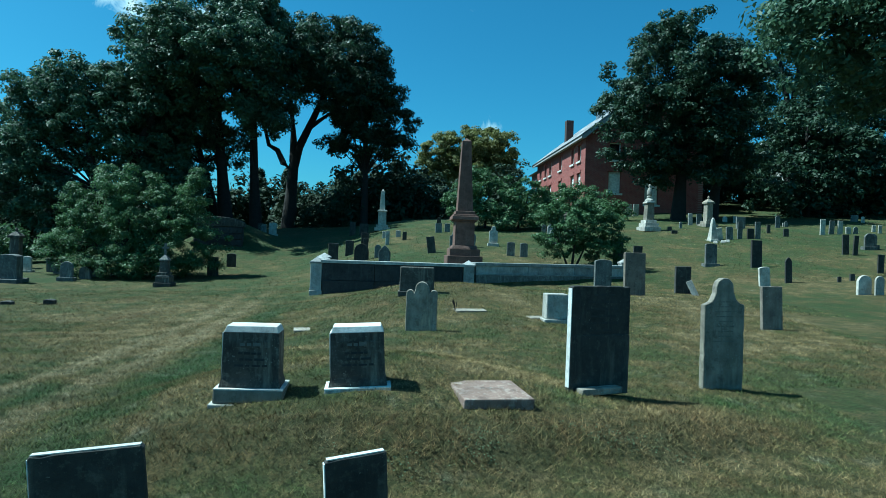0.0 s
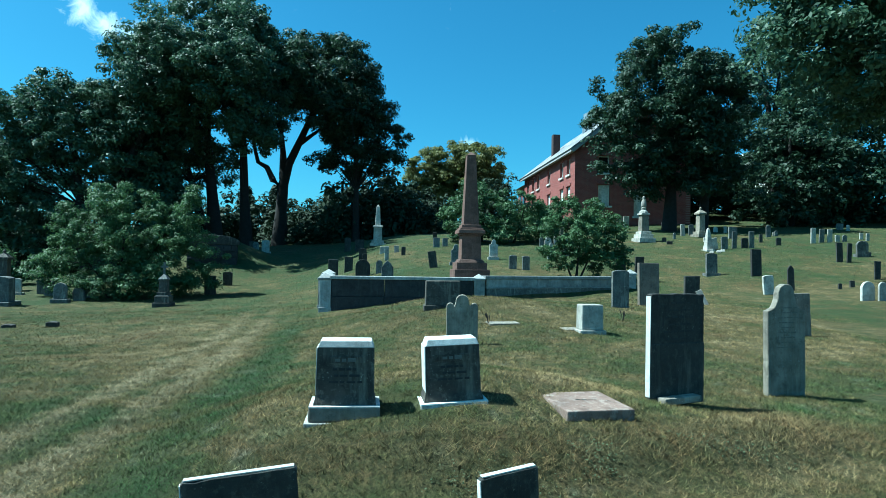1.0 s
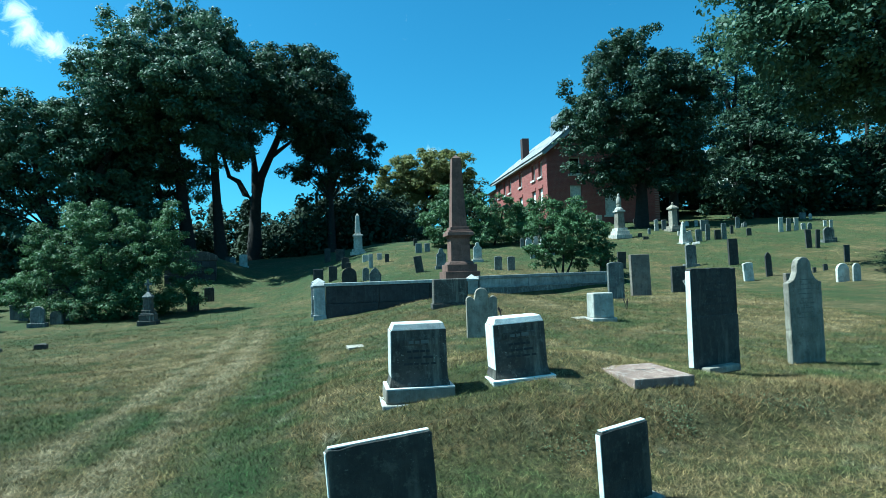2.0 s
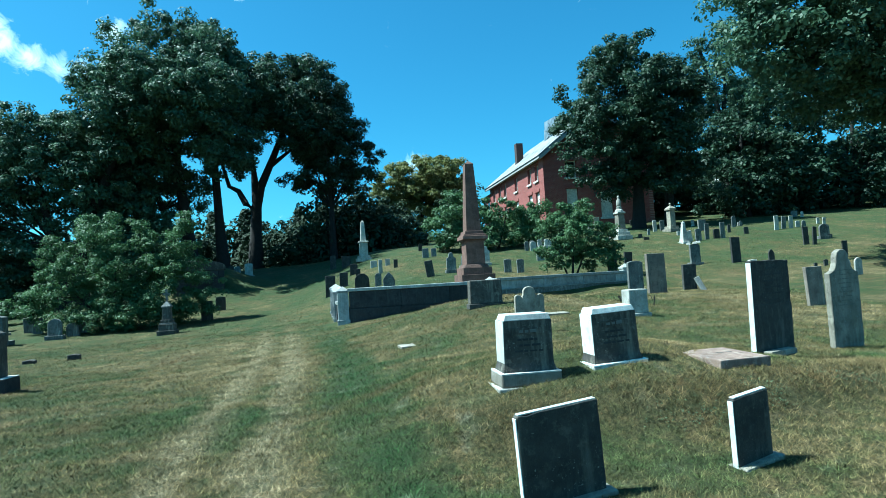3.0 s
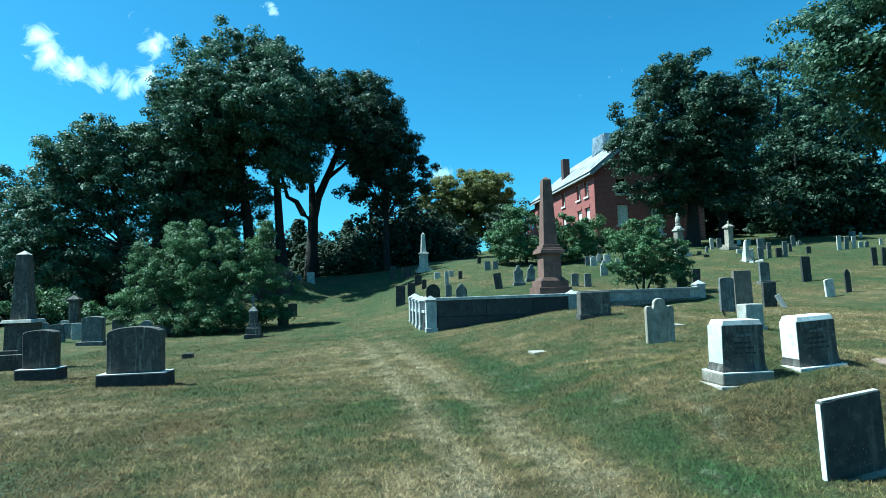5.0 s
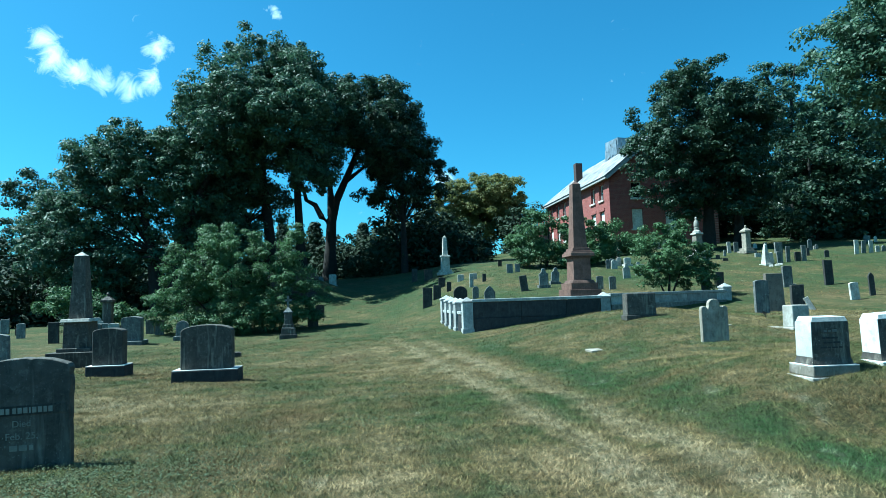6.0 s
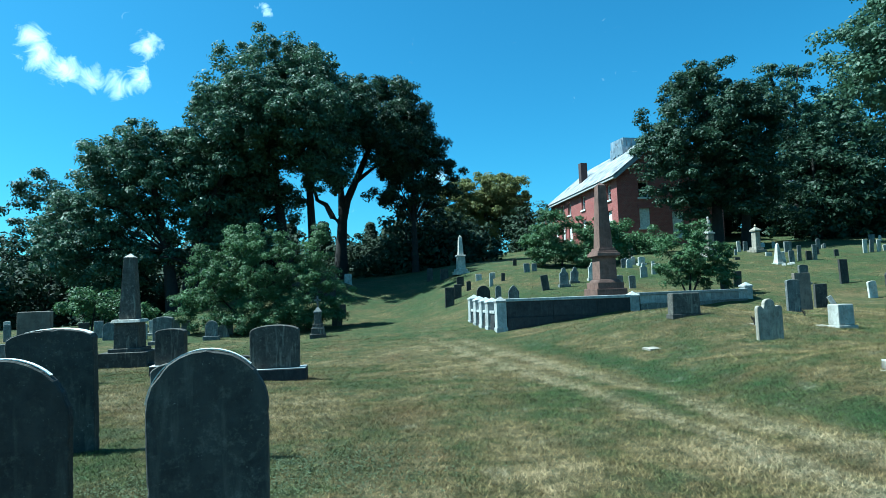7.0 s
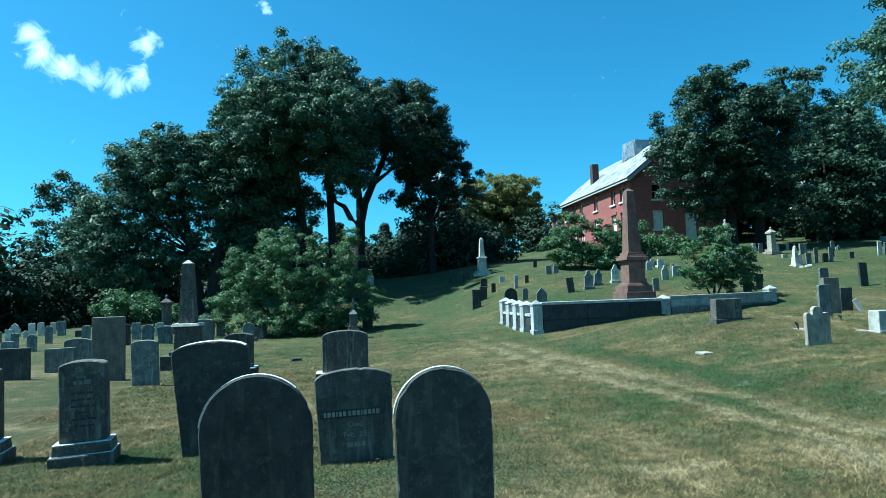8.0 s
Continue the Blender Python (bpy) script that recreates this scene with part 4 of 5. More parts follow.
headstone(17.45, 34.18, 0.53, 0.67, "slab", GREY_STONE, yaw=6)
headstone(14.45, 30.49, 0.47, 0.59, "slab", PALE_STONE, lean=-9, yaw=10)
headstone(14.98, 30.42, 0.37, 0.66, "bowed", GREY_STONE)
headstone(15.66, 30.72, 0.28, 0.88, "slab", GREY_STONE, yaw=8)
headstone(16.18, 30.63, 0.38, 0.54, "bowed", DARK_STONE)
headstone(16.55, 30.64, 0.32, 0.88, "slab", GREY_STONE, yaw=8)
headstone(18.14, 32.48, 0.20, 0.47, "slab", DARK_STONE)
headstone(19.87, 34.64, 0.29, 0.71, "round", GREY_STONE)
headstone(18.44, 31.33, 0.29, 0.42, "bowed", DARK_STONE)
headstone(20.56, 34.98, 0.22, 0.32, "round", GREY_STONE)
headstone(15.30, 32.96, 0.40, 0.24, "slab", PALE_STONE)
headstone(20.48, 35.06, 0.18, 0.22, "slab", PALE_STONE)
headstone(8.54, 25.34, 0.39, 0.75, "slab", DARK_STONE, yaw=4)
headstone(7.50, 24.65, 0.43, 1.05, "slab", DARK_STONE)
headstone(16.95, 41.87, 0.42, 0.55, "bowed", DARK_STONE)
headstone(13.03, 33.41, 0.24, 0.24, "bowed", DARK_STONE)
headstone(12.87, 32.30, 0.33, 0.16, "slab", DARK_STONE)
headstone(14.05, 34.39, 0.17, 0.38, "round", GREY_STONE)
headstone(13.85, 19.08, 0.49, 0.64, "round", PALE_STONE, yaw=10)
headstone(14.19, 18.86, 0.32, 0.61, "round", PALE_STONE, yaw=10)
headstone(17.29, 22.98, 0.26, 0.73, "slab", DARK_STONE)
headstone(14.73, 21.57, 0.14, 0.21, "bowed", DARK_STONE)
headstone(15.30, 21.70, 0.19, 0.25, "bowed", DARK_STONE)
headstone(6.59, 11.52, 0.43, 0.84, "slab", BROWN_STONE, yaw=6)
headstone(20.22, 27.66, 0.48, 0.77, "round", GREY_STONE, base=0.15)
headstone(14.05, 44.06, 0.42, 0.92, "slab", PALE_STONE)
headstone(14.72, 44.44, 0.42, 0.89, "slab", PALE_STONE)
headstone(17.52, 44.20, 0.34, 0.46, "round", DARK_STONE)
# behind and within the walled plot
headstone(-5.36, 36.65, 0.36, 0.85, "bowed", DARK_STONE)
headstone(-4.52, 35.62, 0.52, 0.66, "slab", DARK_STONE)
headstone(-3.97, 31.78, 0.40, 0.56, "bowed", DARK_STONE)
headstone(-2.89, 31.87, 0.34, 0.34, "slab", PALE_STONE)
headstone(-2.57, 29.55, 0.20, 0.70, "slab", PALE_STONE)
headstone(-2.16, 31.37, 0.25, 0.34, "slab", PALE_STONE)
headstone(-1.77, 30.40, 0.21, 0.42, "slab", DARK_STONE)
headstone(-2.74, 26.67, 0.29, 0.58, "round", GREY_STONE)
headstone(-2.29, 25.21, 0.50, 0.75, "point", GREY_STONE, yaw=-10)
headstone(-3.46, 26.65, 0.65, 0.76, "round", DARK_STONE)
headstone(-4.41, 29.31, 0.40, 0.72, "slab", DARK_STONE)
headstone(-4.97, 27.95, 0.46, 0.95, "slab", DARK_STONE)
headstone(-3.71, 30.10, 0.24, 0.50, "bowed", DARK_STONE)
headstone(-0.30, 26.99, 0.37, 0.75, "slab", DARK_STONE, lean=-7)
headstone(0.74, 27.39, 0.46, 0.95, "shoulder", GREY_STONE, base=0.12)
headstone(1.52, 28.27, 0.42, 0.82, "shoulder", GREY_STONE, base=0.1, lean=5)
headstone(-0.03, 32.11, 0.35, 0.51, "slab", GREY_STONE)
headstone(0.44, 32.27, 0.29, 0.45, "slab", GREY_STONE)
headstone(-0.04, 35.39, 0.24, 0.42, "bowed", DARK_STONE)
headstone(3.24, 26.52, 0.35, 0.61, "bowed", GREY_STONE)
headstone(3.80, 26.32, 0.34, 0.63, "bowed", GREY_STONE)
headstone(6.24, 33.00, 0.30, 0.46, "round", GREY_STONE)
headstone(6.70, 33.00, 0.26, 0.50, "round", PALE_STONE)
headstone(7.11, 32.77, 0.43, 0.49, "bowed", PALE_STONE, base=0.1)
headstone(7.15, 31.33, 0.19, 0.41, "slab", PALE_STONE)
headstone(5.68, 32.06, 0.23, 0.54, "round", GREY_STONE)
headstone(6.02, 31.96, 0.37, 0.54, "round", PALE_STONE)
headstone(5.50, 28.85, 0.40, 0.76, "shoulder", PALE_STONE)
headstone(6.52, 29.58, 0.50, 0.59, "bowed", PALE_STONE)
headstone(2.63, 28.63, 0.42, 0.96, "shoulder", PALE_STONE, base=0.12)
# old stones in the western field
headstone(-16.37, 13.53, 0.74, 1.57, "slab", BROWN_STONE, yaw=3)
headstone(-14.88, 12.02, 0.57, 1.03, "bowed", GREY_STONE, yaw=4)
headstone(-18.81, 15.98, 0.78, 0.69, "slab", GREY_STONE)
headstone(-19.55, 18.44, 0.85, 0.81, "bowed", GREY_STONE, base=0.12)
headstone(-18.87, 14.01, 0.67, 0.80, "slab", DARK_STONE)
headstone(-23.47, 22.77, 0.36, 0.67, "round", GREY_STONE)
headstone(-28.32, 31.28, 0.33, 0.75, "bowed", PALE_STONE)
headstone(-28.55, 32.51, 0.34, 0.71, "bowed", PALE_STONE)
headstone(-24.77, 26.33, 0.31, 0.82, "round", GREY_STONE)
headstone(-28.52, 33.65, 0.29, 0.64, "slab", PALE_STONE)
headstone(-26.90, 31.43, 0.42, 0.78, "slab", GREY_STONE)
headstone(-28.26, 29.26, 0.34, 0.56, "slab", PALE_STONE)
headstone(-25.12, 24.48, 0.31, 0.64, "bowed", GREY_STONE)
headstone(-24.65, 23.23, 0.47, 0.36, "bowed", GREY_STONE)
headstone(-30.05, 32.73, 0.56, 0.75, "point", PALE_STONE)
headstone(-23.73, 27.49, 0.37, 0.69, "bowed", GREY_STONE)
headstone(-20.82, 24.86, 0.41, 0.88, "slab", DARK_STONE)
headstone(-21.30, 27.15, 0.40, 0.77, "slab", GREY_STONE)
headstone(-20.36, 26.05, 0.51, 0.79, "round", GREY_STONE)
headstone(-25.10, 41.22, 0.24, 0.87, "round", PALE_STONE)
headstone(-28.51, 31.05, 0.24, 0.36, "round", PALE_STONE)
headstone(-27.75, 27.52, 0.42, 0.53, "bowed", GREY_STONE)
headstone(-25.21, 29.79, 0.34, 0.34, "slab", DARK_STONE)
headstone(-20.67, 28.24, 0.39, 0.64, "bowed", PALE_STONE)
headstone(-19.00, 27.52, 0.41, 0.73, "bowed", PALE_STONE, base=0.1)
headstone(-18.09, 27.79, 0.39, 0.65, "slab", GREY_STONE)
headstone(-17.52, 27.41, 0.39, 0.69, "bowed", GREY_STONE)
headstone(-15.66, 25.07, 0.52, 0.83, "round", GREY_STONE, base=0.16)
headstone(-15.40, 25.99, 0.49, 0.56, "round", GREY_STONE, lean=-4)
headstone(-15.44, 26.82, 0.46, 0.71, "slab", GREY_STONE)
headstone(-17.26, 23.98, 0.74, 1.12, "bowed", GREY_STONE, base=0.14, th=0.45)
headstone(-19.22, 25.07, 0.56, 0.75, "bowed", GREY_STONE, lean=-5)
headstone(-19.66, 26.62, 0.40, 0.67, "slab", GREY_STONE)
headstone(-18.94, 26.03, 0.44, 0.71, "bowed", PALE_STONE)
# dark stones by the vault and under the trees
headstone(-10.51, 27.71, 0.50, 0.88, "slab", DARK_STONE)
headstone(-10.49, 30.10, 0.46, 0.69, "bowed", DARK_STONE)
headstone(-11.64, 39.34, 0.38, 0.71, "round", GREY_STONE)
headstone(-10.70, 38.14, 0.48, 0.84, "bowed", PALE_STONE, base=0.1)
headstone(-12.61, 41.95, 0.36, 0.60, "slab", DARK_STONE)


# ---- the vault in the bank ----
def vault(x, y):
    z = gz(x, y - 1.2) - 0.1
    ob = thing("burial_vault", pose(x, y, z, 0, 0, 12), "stone-fronted burial vault built into a grassy bank", "vault")
    rng = random.Random(3)
    part("front_wall", box(bmesh.new(), (2.6, 0.5, 1.75), (0, 0.1, 0)), ROUGH_SHADE_GRANITE, ob)
    for row in range(5):
        px = -1.3 + (row % 2) * 0.2
        while px < 1.25:
            w = min(rng.uniform(0.4, 0.75), 1.3 - px)
            if not (abs(px + w / 2) < 0.55 and row < 3):
                part("block", box(bmesh.new(), (w - 0.02, 0.12, 0.33), (px + w / 2, -0.17, row * 0.35 + 0.01), bevel=0.02), ROUGH_SHADE_GRANITE, ob)
            px += w
    part("door", box(bmesh.new(), (0.9, 0.06, 1.04), (0, -0.19, 0.0), bevel=0.01), INSIDE, ob)
    bm = slab_mesh("bowed", 2.8, 0.55, 0.6, 0.02)
    bmesh.ops.translate(bm, vec=(0, 0.05, 1.76), verts=bm.verts[:])
    part("gable", bm, SOOTY, ob)


vault(-12.4, 33.4)


# ---- the brick house on the hill ----
def house():
    ob = thing("brick_house", pose(11.3, 46.5, 0, 0, 0, 3.2), "derelict two-storey red brick house with a bleached shingle roof", "house")
    wide, deep, low, eave, ridge = 9.6, 17.2, 4.2, 11.1, 14.9
    half = wide / 2

    def wall(a, b, holes, name):
        """A wall from a to b in plan with openings (along, sill, width, height), 0.4 m thick inwards."""
        ax, ay = a
        bx, by = b
        long = math.hypot(bx - ax, by - ay)
        m = pose(ax, ay, 0, 0, 0, math.degrees(math.atan2(by - ay, bx - ax)))
        bm = bmesh.new()
        us = sorted({0.0, long, *[h[0] - h[2] / 2 for h in holes], *[h[0] + h[2] / 2 for h in holes]})
        zs = sorted({low, eave, *[h[1] for h in holes], *[h[1] + h[3] for h in holes]})
        for u0, u1 in zip(us, us[1:]):
            for z0, z1 in zip(zs, zs[1:]):
                mid = ((u0 + u1) / 2, (z0 + z1) / 2)
                if not any(abs(mid[0] - h[0]) < h[2] / 2 and h[1] < mid[1] < h[1] + h[3] for h in holes):
                    box(bm, (u1 - u0, 0.4, z1 - z0), ((u0 + u1) / 2, 0.2, z0))
        bmesh.ops.remove_doubles(bm, verts=bm.verts[:], dist=0.0005)
        made = part(name, bm, BRICK, ob)
        made.matrix_basis = m
        for u, sill, w, h in holes:
            window = part("window", box(bmesh.new(), (w, 0.03, h), (0, 0.30, 0)), GLASS, ob)
            window.matrix_basis = m @ Matrix.Translation((u, 0, sill))
            bm = bmesh.new()
            for fx, fw, fz, fh in ((-w / 2 + 0.04, 0.08, 0, h), (w / 2 - 0.04, 0.08, 0, h), (0, w - 0.16, 0, 0.08), (0, w - 0.16, h - 0.08, 0.08), (0, w - 0.16, h / 2 - 0.03, 0.06)):
                box(bm, (fw, 0.08, fh), (fx, 0.24, fz))
            part("frame", bm, BOARD, window)
            part("sill", box(bmesh.new(), (w + 0.25, 0.16, 0.14), (0, -0.03, -0.14)), BOARD, window)
            part("lintel", box(bmesh.new(), (w + 0.3, 0.06, 0.22), (0, -0.03, h)), BRICK, window)
            if sill < 8:
                part("shutter_board", box(bmesh.new(), (w - 0.1, 0.04, h * 0.96), (0, 0.15, 0.02)), BOARD, window)

    upper = [(u, 9.05, 0.9, 1.35) for u in (1.7, 3.6, 7.6, 11.4, 13.4, 15.6)]
    lower = [(u, 6.45, 0.95, 1.65) for u in (1.7, 3.6, 7.6, 11.4, 13.4, 15.6)]
    wall((0, deep), (0, 0), [(deep - u, s, w, h) for u, s, w, h in upper + lower], "long_wall")
    wall((0.4, 0), (wide - 0.4, 0), [(2.0, 9.0, 0.95, 1.4), (2.0, 6.4, 1.0, 1.7), (6.4, 9.0, 0.95, 1.4), (5.0, 5.6, 1.1, 2.2)], "gable_wall")
    wall((wide, 0), (wide, deep), [], "back_wall")
    wall((wide - 0.4, deep), (0.4, deep), [], "end_wall")
    for y0 in (0.02, deep - 0.38):
        bm = bmesh.new()
        tri = [bm.verts.new(p) for p in ((0, y0, eave), (wide, y0, eave), (half, y0, ridge - 0.15))]
        face = bm.faces.new(tri)
        grown = bmesh.ops.extrude_face_region(bm, geom=[face])["geom"]
        bmesh.ops.translate(bm, vec=(0, 0.36, 0), verts=[g for g in grown if isinstance(g, bmesh.types.BMVert)])
        bmesh.ops.recalc_face_normals(bm, faces=bm.faces[:])
        part("gable", bm, BRICK, ob)
    slope = math.atan2(ridge - eave, half)
    for side in (-1, 1):
        reach = half / math.cos(slope) + 0.6
        roof = part("roof", box(bmesh.new(), (reach, deep + 1.0, 0.14), (0, 0, 0)), SHINGLE, ob)
        roof.matrix_basis = Matrix.Translation((half, deep / 2, ridge)) @ Matrix.Rotation(side * slope, 4, "Y") @ Matrix.Translation((side * reach / 2, 0, -0.02))
        part("fascia", box(bmesh.new(), (0.1, deep + 0.9, 0.28), (half + side * (half + 0.42), deep / 2, eave - 0.52), bevel=0.01), TRIM, ob)
        for row in range(14):
            strip = box(bmesh.new(), (0.03, deep + 0.96, 0.012), (side * (reach * (row + 0.7) / 14), 0, 0.118))
            course = part("shingle_course", strip, SHINGLE, roof)
            course.matrix_basis = Matrix.Translation((-side * reach / 2, 0, 0.0))
        rake = part("rake_board", box(bmesh.new(), (reach, 0.08, 0.3), (side * reach / 2, -0.46, -0.26)), TRIM, ob)
        rake.matrix_basis = Matrix.Translation((half, 0, ridge)) @ Matrix.Rotation(side * slope, 4, "Y")
    part("cornice", box(bmesh.new(), (0.3, deep + 0.4, 0.3), (-0.15, deep / 2, eave - 0.42), bevel=0.03), TRIM, ob)
    part("chimney", box(bmesh.new(), (0.7, 0.7, 3.0), (1.9, 12.0, 11.6), bevel=0.02), SOOT, ob)
    cup = part("cupola", box(bmesh.new(), (2.3, 2.3, 2.5), (0, 0, 0), 0.96), METAL, ob, "square cupola sheathed in torn sheet metal")
    cup.matrix_basis = pose(half, 7.6, ridge - 1.5, 0, 0, 8)
    rng = random.Random(4)
    for k in range(9):
        part("loose_sheet", box(bmesh.new(), (0.34, 0.02, rng.uniform(1.2, 2.1)), (-1.15 + k * 0.28, -1.2, rng.uniform(0.3, 0.6)), 0.9), METAL, cup)
        part("torn_board", box(bmesh.new(), (0.02, 0.26, rng.uniform(0.5, 1.6)), (-1.2, -1.1 + k * 0.26, rng.uniform(0.4, 1.0)), 0.9), METAL, cup)
    wing = part("wing", box(bmesh.new(), (5.0, 6.0, 6.2), (3.2, deep + 3.0, 4.2)), BRICK, ob)
    part("wing_roof", pyramid(bmesh.new(), 5.9, 6.9, 1.2, (3.2, deep + 3.0, 10.4)), TRIM, wing)
    for u in (-1.2, 0.4, 1.8):
        part("wing_window", box(bmesh.new(), (0.03, 0.8, 1.3), (0.69, deep + 3.0 + u, 8.4)), GLASS, wing)


house()


def far_cottage(x, y):
    z = gz(x, y)
    ob = thing("cottage", pose(x, y, z, 0, 0, 20), "small white gabled house among the far trees", "house")
    part("wall", box(bmesh.new(), (5, 6, 4.2), (0, 0, 0)), BOARD, ob)
    bm = bmesh.new()
    pts = [bm.verts.new(p) for p in ((-2.9, -3.3, 4.1), (2.9, -3.3, 4.1), (0, -3.3, 6.4), (-2.9, 3.3, 4.1), (2.9, 3.3, 4.1), (0, 3.3, 6.4))]
    for f in ((0, 1, 2), (3, 5, 4), (0, 2, 5, 3), (1, 4, 5, 2), (0, 3, 4, 1)):
        bm.faces.new([pts[k] for k in f])
    part("roof", bm, TRIM, ob)
    for u in (-1.3, 1.3):
        part("window", box(bmesh.new(), (0.9, 0.06, 1.3), (u, -3.02, 1.6)), GLASS, ob)


far_cottage(34.0, 58.0)


# ---- trees ----
def tube(verts, faces, points, radii, sides=7):
    """Adds a tapered limb through the points."""
    ring_start = []
    for k, p in enumerate(points):
        ahead = (points[min(k + 1, len(points) - 1)] - points[max(k - 1, 0)]).normalized()
        side = ahead.orthogonal().normalized()
        up = ahead.cross(side)
        ring_start.append(len(verts))
        for s in range(sides):
            a = 2 * math.pi * s / sides
            verts.append(p + (side * math.cos(a) + up * math.sin(a)) * radii[k])
    for a, b in zip(ring_start, ring_start[1:]):
        for s in range(sides):
            faces.append((a + s, a + (s + 1) % sides, b + (s + 1) % sides, b + s))


def leaf_cloud(rng, clumps, per, leaf):
    """Leaf blades round each clump centre (x, y, z, radius), tilted outwards and up."""
    c = np.repeat(clumps, per, axis=0)
    count = len(c)
    d = rng.normal(size=(count, 3))
    d /= np.linalg.norm(d, axis=1, keepdims=True)
    d[:, 2] = np.where(rng.random(count) < 0.6, np.abs(d[:, 2]), d[:, 2])
    reach = c[:, 3:4] * rng.random((count, 1)) ** 0.45
    p = c[:, :3] + d * reach * np.array([1.1, 1.1, 0.82])
    n = d + rng.normal(scale=0.45, size=(count, 3)) + np.array([0, 0, 0.4])
    n /= np.linalg.norm(n, axis=1, keepdims=True)
    t = np.cross(n, rng.normal(size=(count, 3)))
    t /= np.linalg.norm(t, axis=1, keepdims=True)
    b = np.cross(n, t)
    size = leaf * rng.uniform(0.6, 1.3, (count, 1))
    long, wide = t * size, b * size * 0.52
    verts = np.stack([p - long, p - wide + n * size * 0.12, p + long, p + wide + n * size * 0.12], 1).reshape(-1, 3)
    return verts, np.arange(count * 4).reshape(-1, 4)


def tree(name, x, y, label, lobes, trunk, leaf_mat, leaf=0.15, per=70, density=1.0, seed=1, clump=0.85, limbs=26, z=None, category="tree"):
    """lobes: crown ellipsoids (dx, dy, height, rx, ry, rz) from the foot; trunk: stems of (points, foot radius)."""
    rng = np.random.default_rng(seed)
    foot = gz(x, y) if z is None else z
    ob = thing(name, pose(x, y, foot), label, category)
    centres = []
    for dx, dy, h, rx, ry, rz in lobes:
        count = max(5, int(density * 2.3 * (rx * ry + rx * rz + ry * rz) / 3 / clump**2 * 1.6))
        d = rng.normal(size=(count, 3))
        d /= np.linalg.norm(d, axis=1, keepdims=True)
        ripple = 1 + 0.16 * np.sin(5 * d[:, 0:1] + seed) * np.sin(4 * d[:, 2:3] + 2 * d[:, 1:2]) + rng.normal(scale=0.07, size=(count, 1))
        depth = rng.random((count, 1)) ** 0.33
        pos = d * np.array([rx, ry, rz]) * depth * ripple + np.array([dx, dy, h])
        centres.append(np.concatenate([pos, clump * rng.uniform(0.6, 1.25, (count, 1))], 1))
    clumps = np.concatenate(centres)
    verts, corners = leaf_cloud(rng, clumps, per, leaf)
    arrays("crown", verts, corners, leaf_mat, ob)
    tv, tf = [], []
    ends = []
    for points, radius in trunk:
        pts = [Vector(p) for p in points]
        radii = [radius * (1.0 if k else 1.35) * (1 - 0.62 * k / (len(pts) - 1)) for k in range(len(pts))]
        tube(tv, tf, pts, radii, 9)
        ends.extend((p, r) for p, r in zip(pts[1:], radii[1:]))
    pick = rng.choice(len(clumps), min(limbs, len(clumps)), replace=False)
    for k in pick:
        goal = Vector(clumps[k, :3])
        start, r = min(ends, key=lambda e: (e[0] - goal).length + (4 if e[0].z > goal.z else 0))
        mid = start.lerp(goal, 0.5) + Vector((0, 0, 0.08 * (goal - start).length)) + Vector(rng.normal(scale=0.25, size=3))
        tube(tv, tf, [start, mid, goal], [r * 0.36, r * 0.2, 0.015], 5)
    bm = bmesh.new()
    made = [bm.verts.new(v) for v in tv]
    for f in tf:
        bm.faces.new([made[k] for k in f])
    part("trunk", bm, BARK, ob, smooth=True)
    return ob


# the big oaks and maples on the bank
# Lobes near dy -6, hidden against the crown, are added to shade the lane.
tree("oak_tree", -15.4, 43.0, "huge dark green oak with several tall trunks", ((-0.5, -1, 13.9, 4.9, 5.5, 4.1), (-3.5, -1, 11.4, 3.5, 5, 3.6), (2.4, -1.2, 11.8, 3.4, 6, 4.2), (0.7, 0, 15.9, 2.6, 2.8, 2.1), (2.0, -0.5, 15.2, 2.2, 2.8, 1.8), (-1.4, -6.4, 11.4, 3.8, 3, 2.6), (2.2, -6, 11.0, 2.6, 3, 2.3), (-2.6, -1, 7.8, 3.2, 3.4, 2.2), (3.2, -2.6, 8.4, 2.0, 3.6, 1.9), (-4.3, 0, 4.6, 2.4, 2.4, 2.4), (-5.4, 0, 7.8, 2.8, 3, 2.8), (-1.2, 1.5, 6.4, 2.2, 2.2, 1.6)),
     ([((0, 0, -0.3), (-0.4, 0, 4), (-0.9, 0, 8.5), (-0.6, 0, 14)), 0.48], [((1.9, 0.8, -0.3), (1.7, 0.6, 4), (1.5, 0.5, 9), (2.0, 0.3, 14)), 0.40], [((-0.9, 1.2, -0.3), (-2.2, 1.0, 5), (-3.6, 0.8, 9), (-4.2, 0.6, 12.5)), 0.3]), OAK_LEAF, 0.115, 150, 1.15, 3, 0.62)
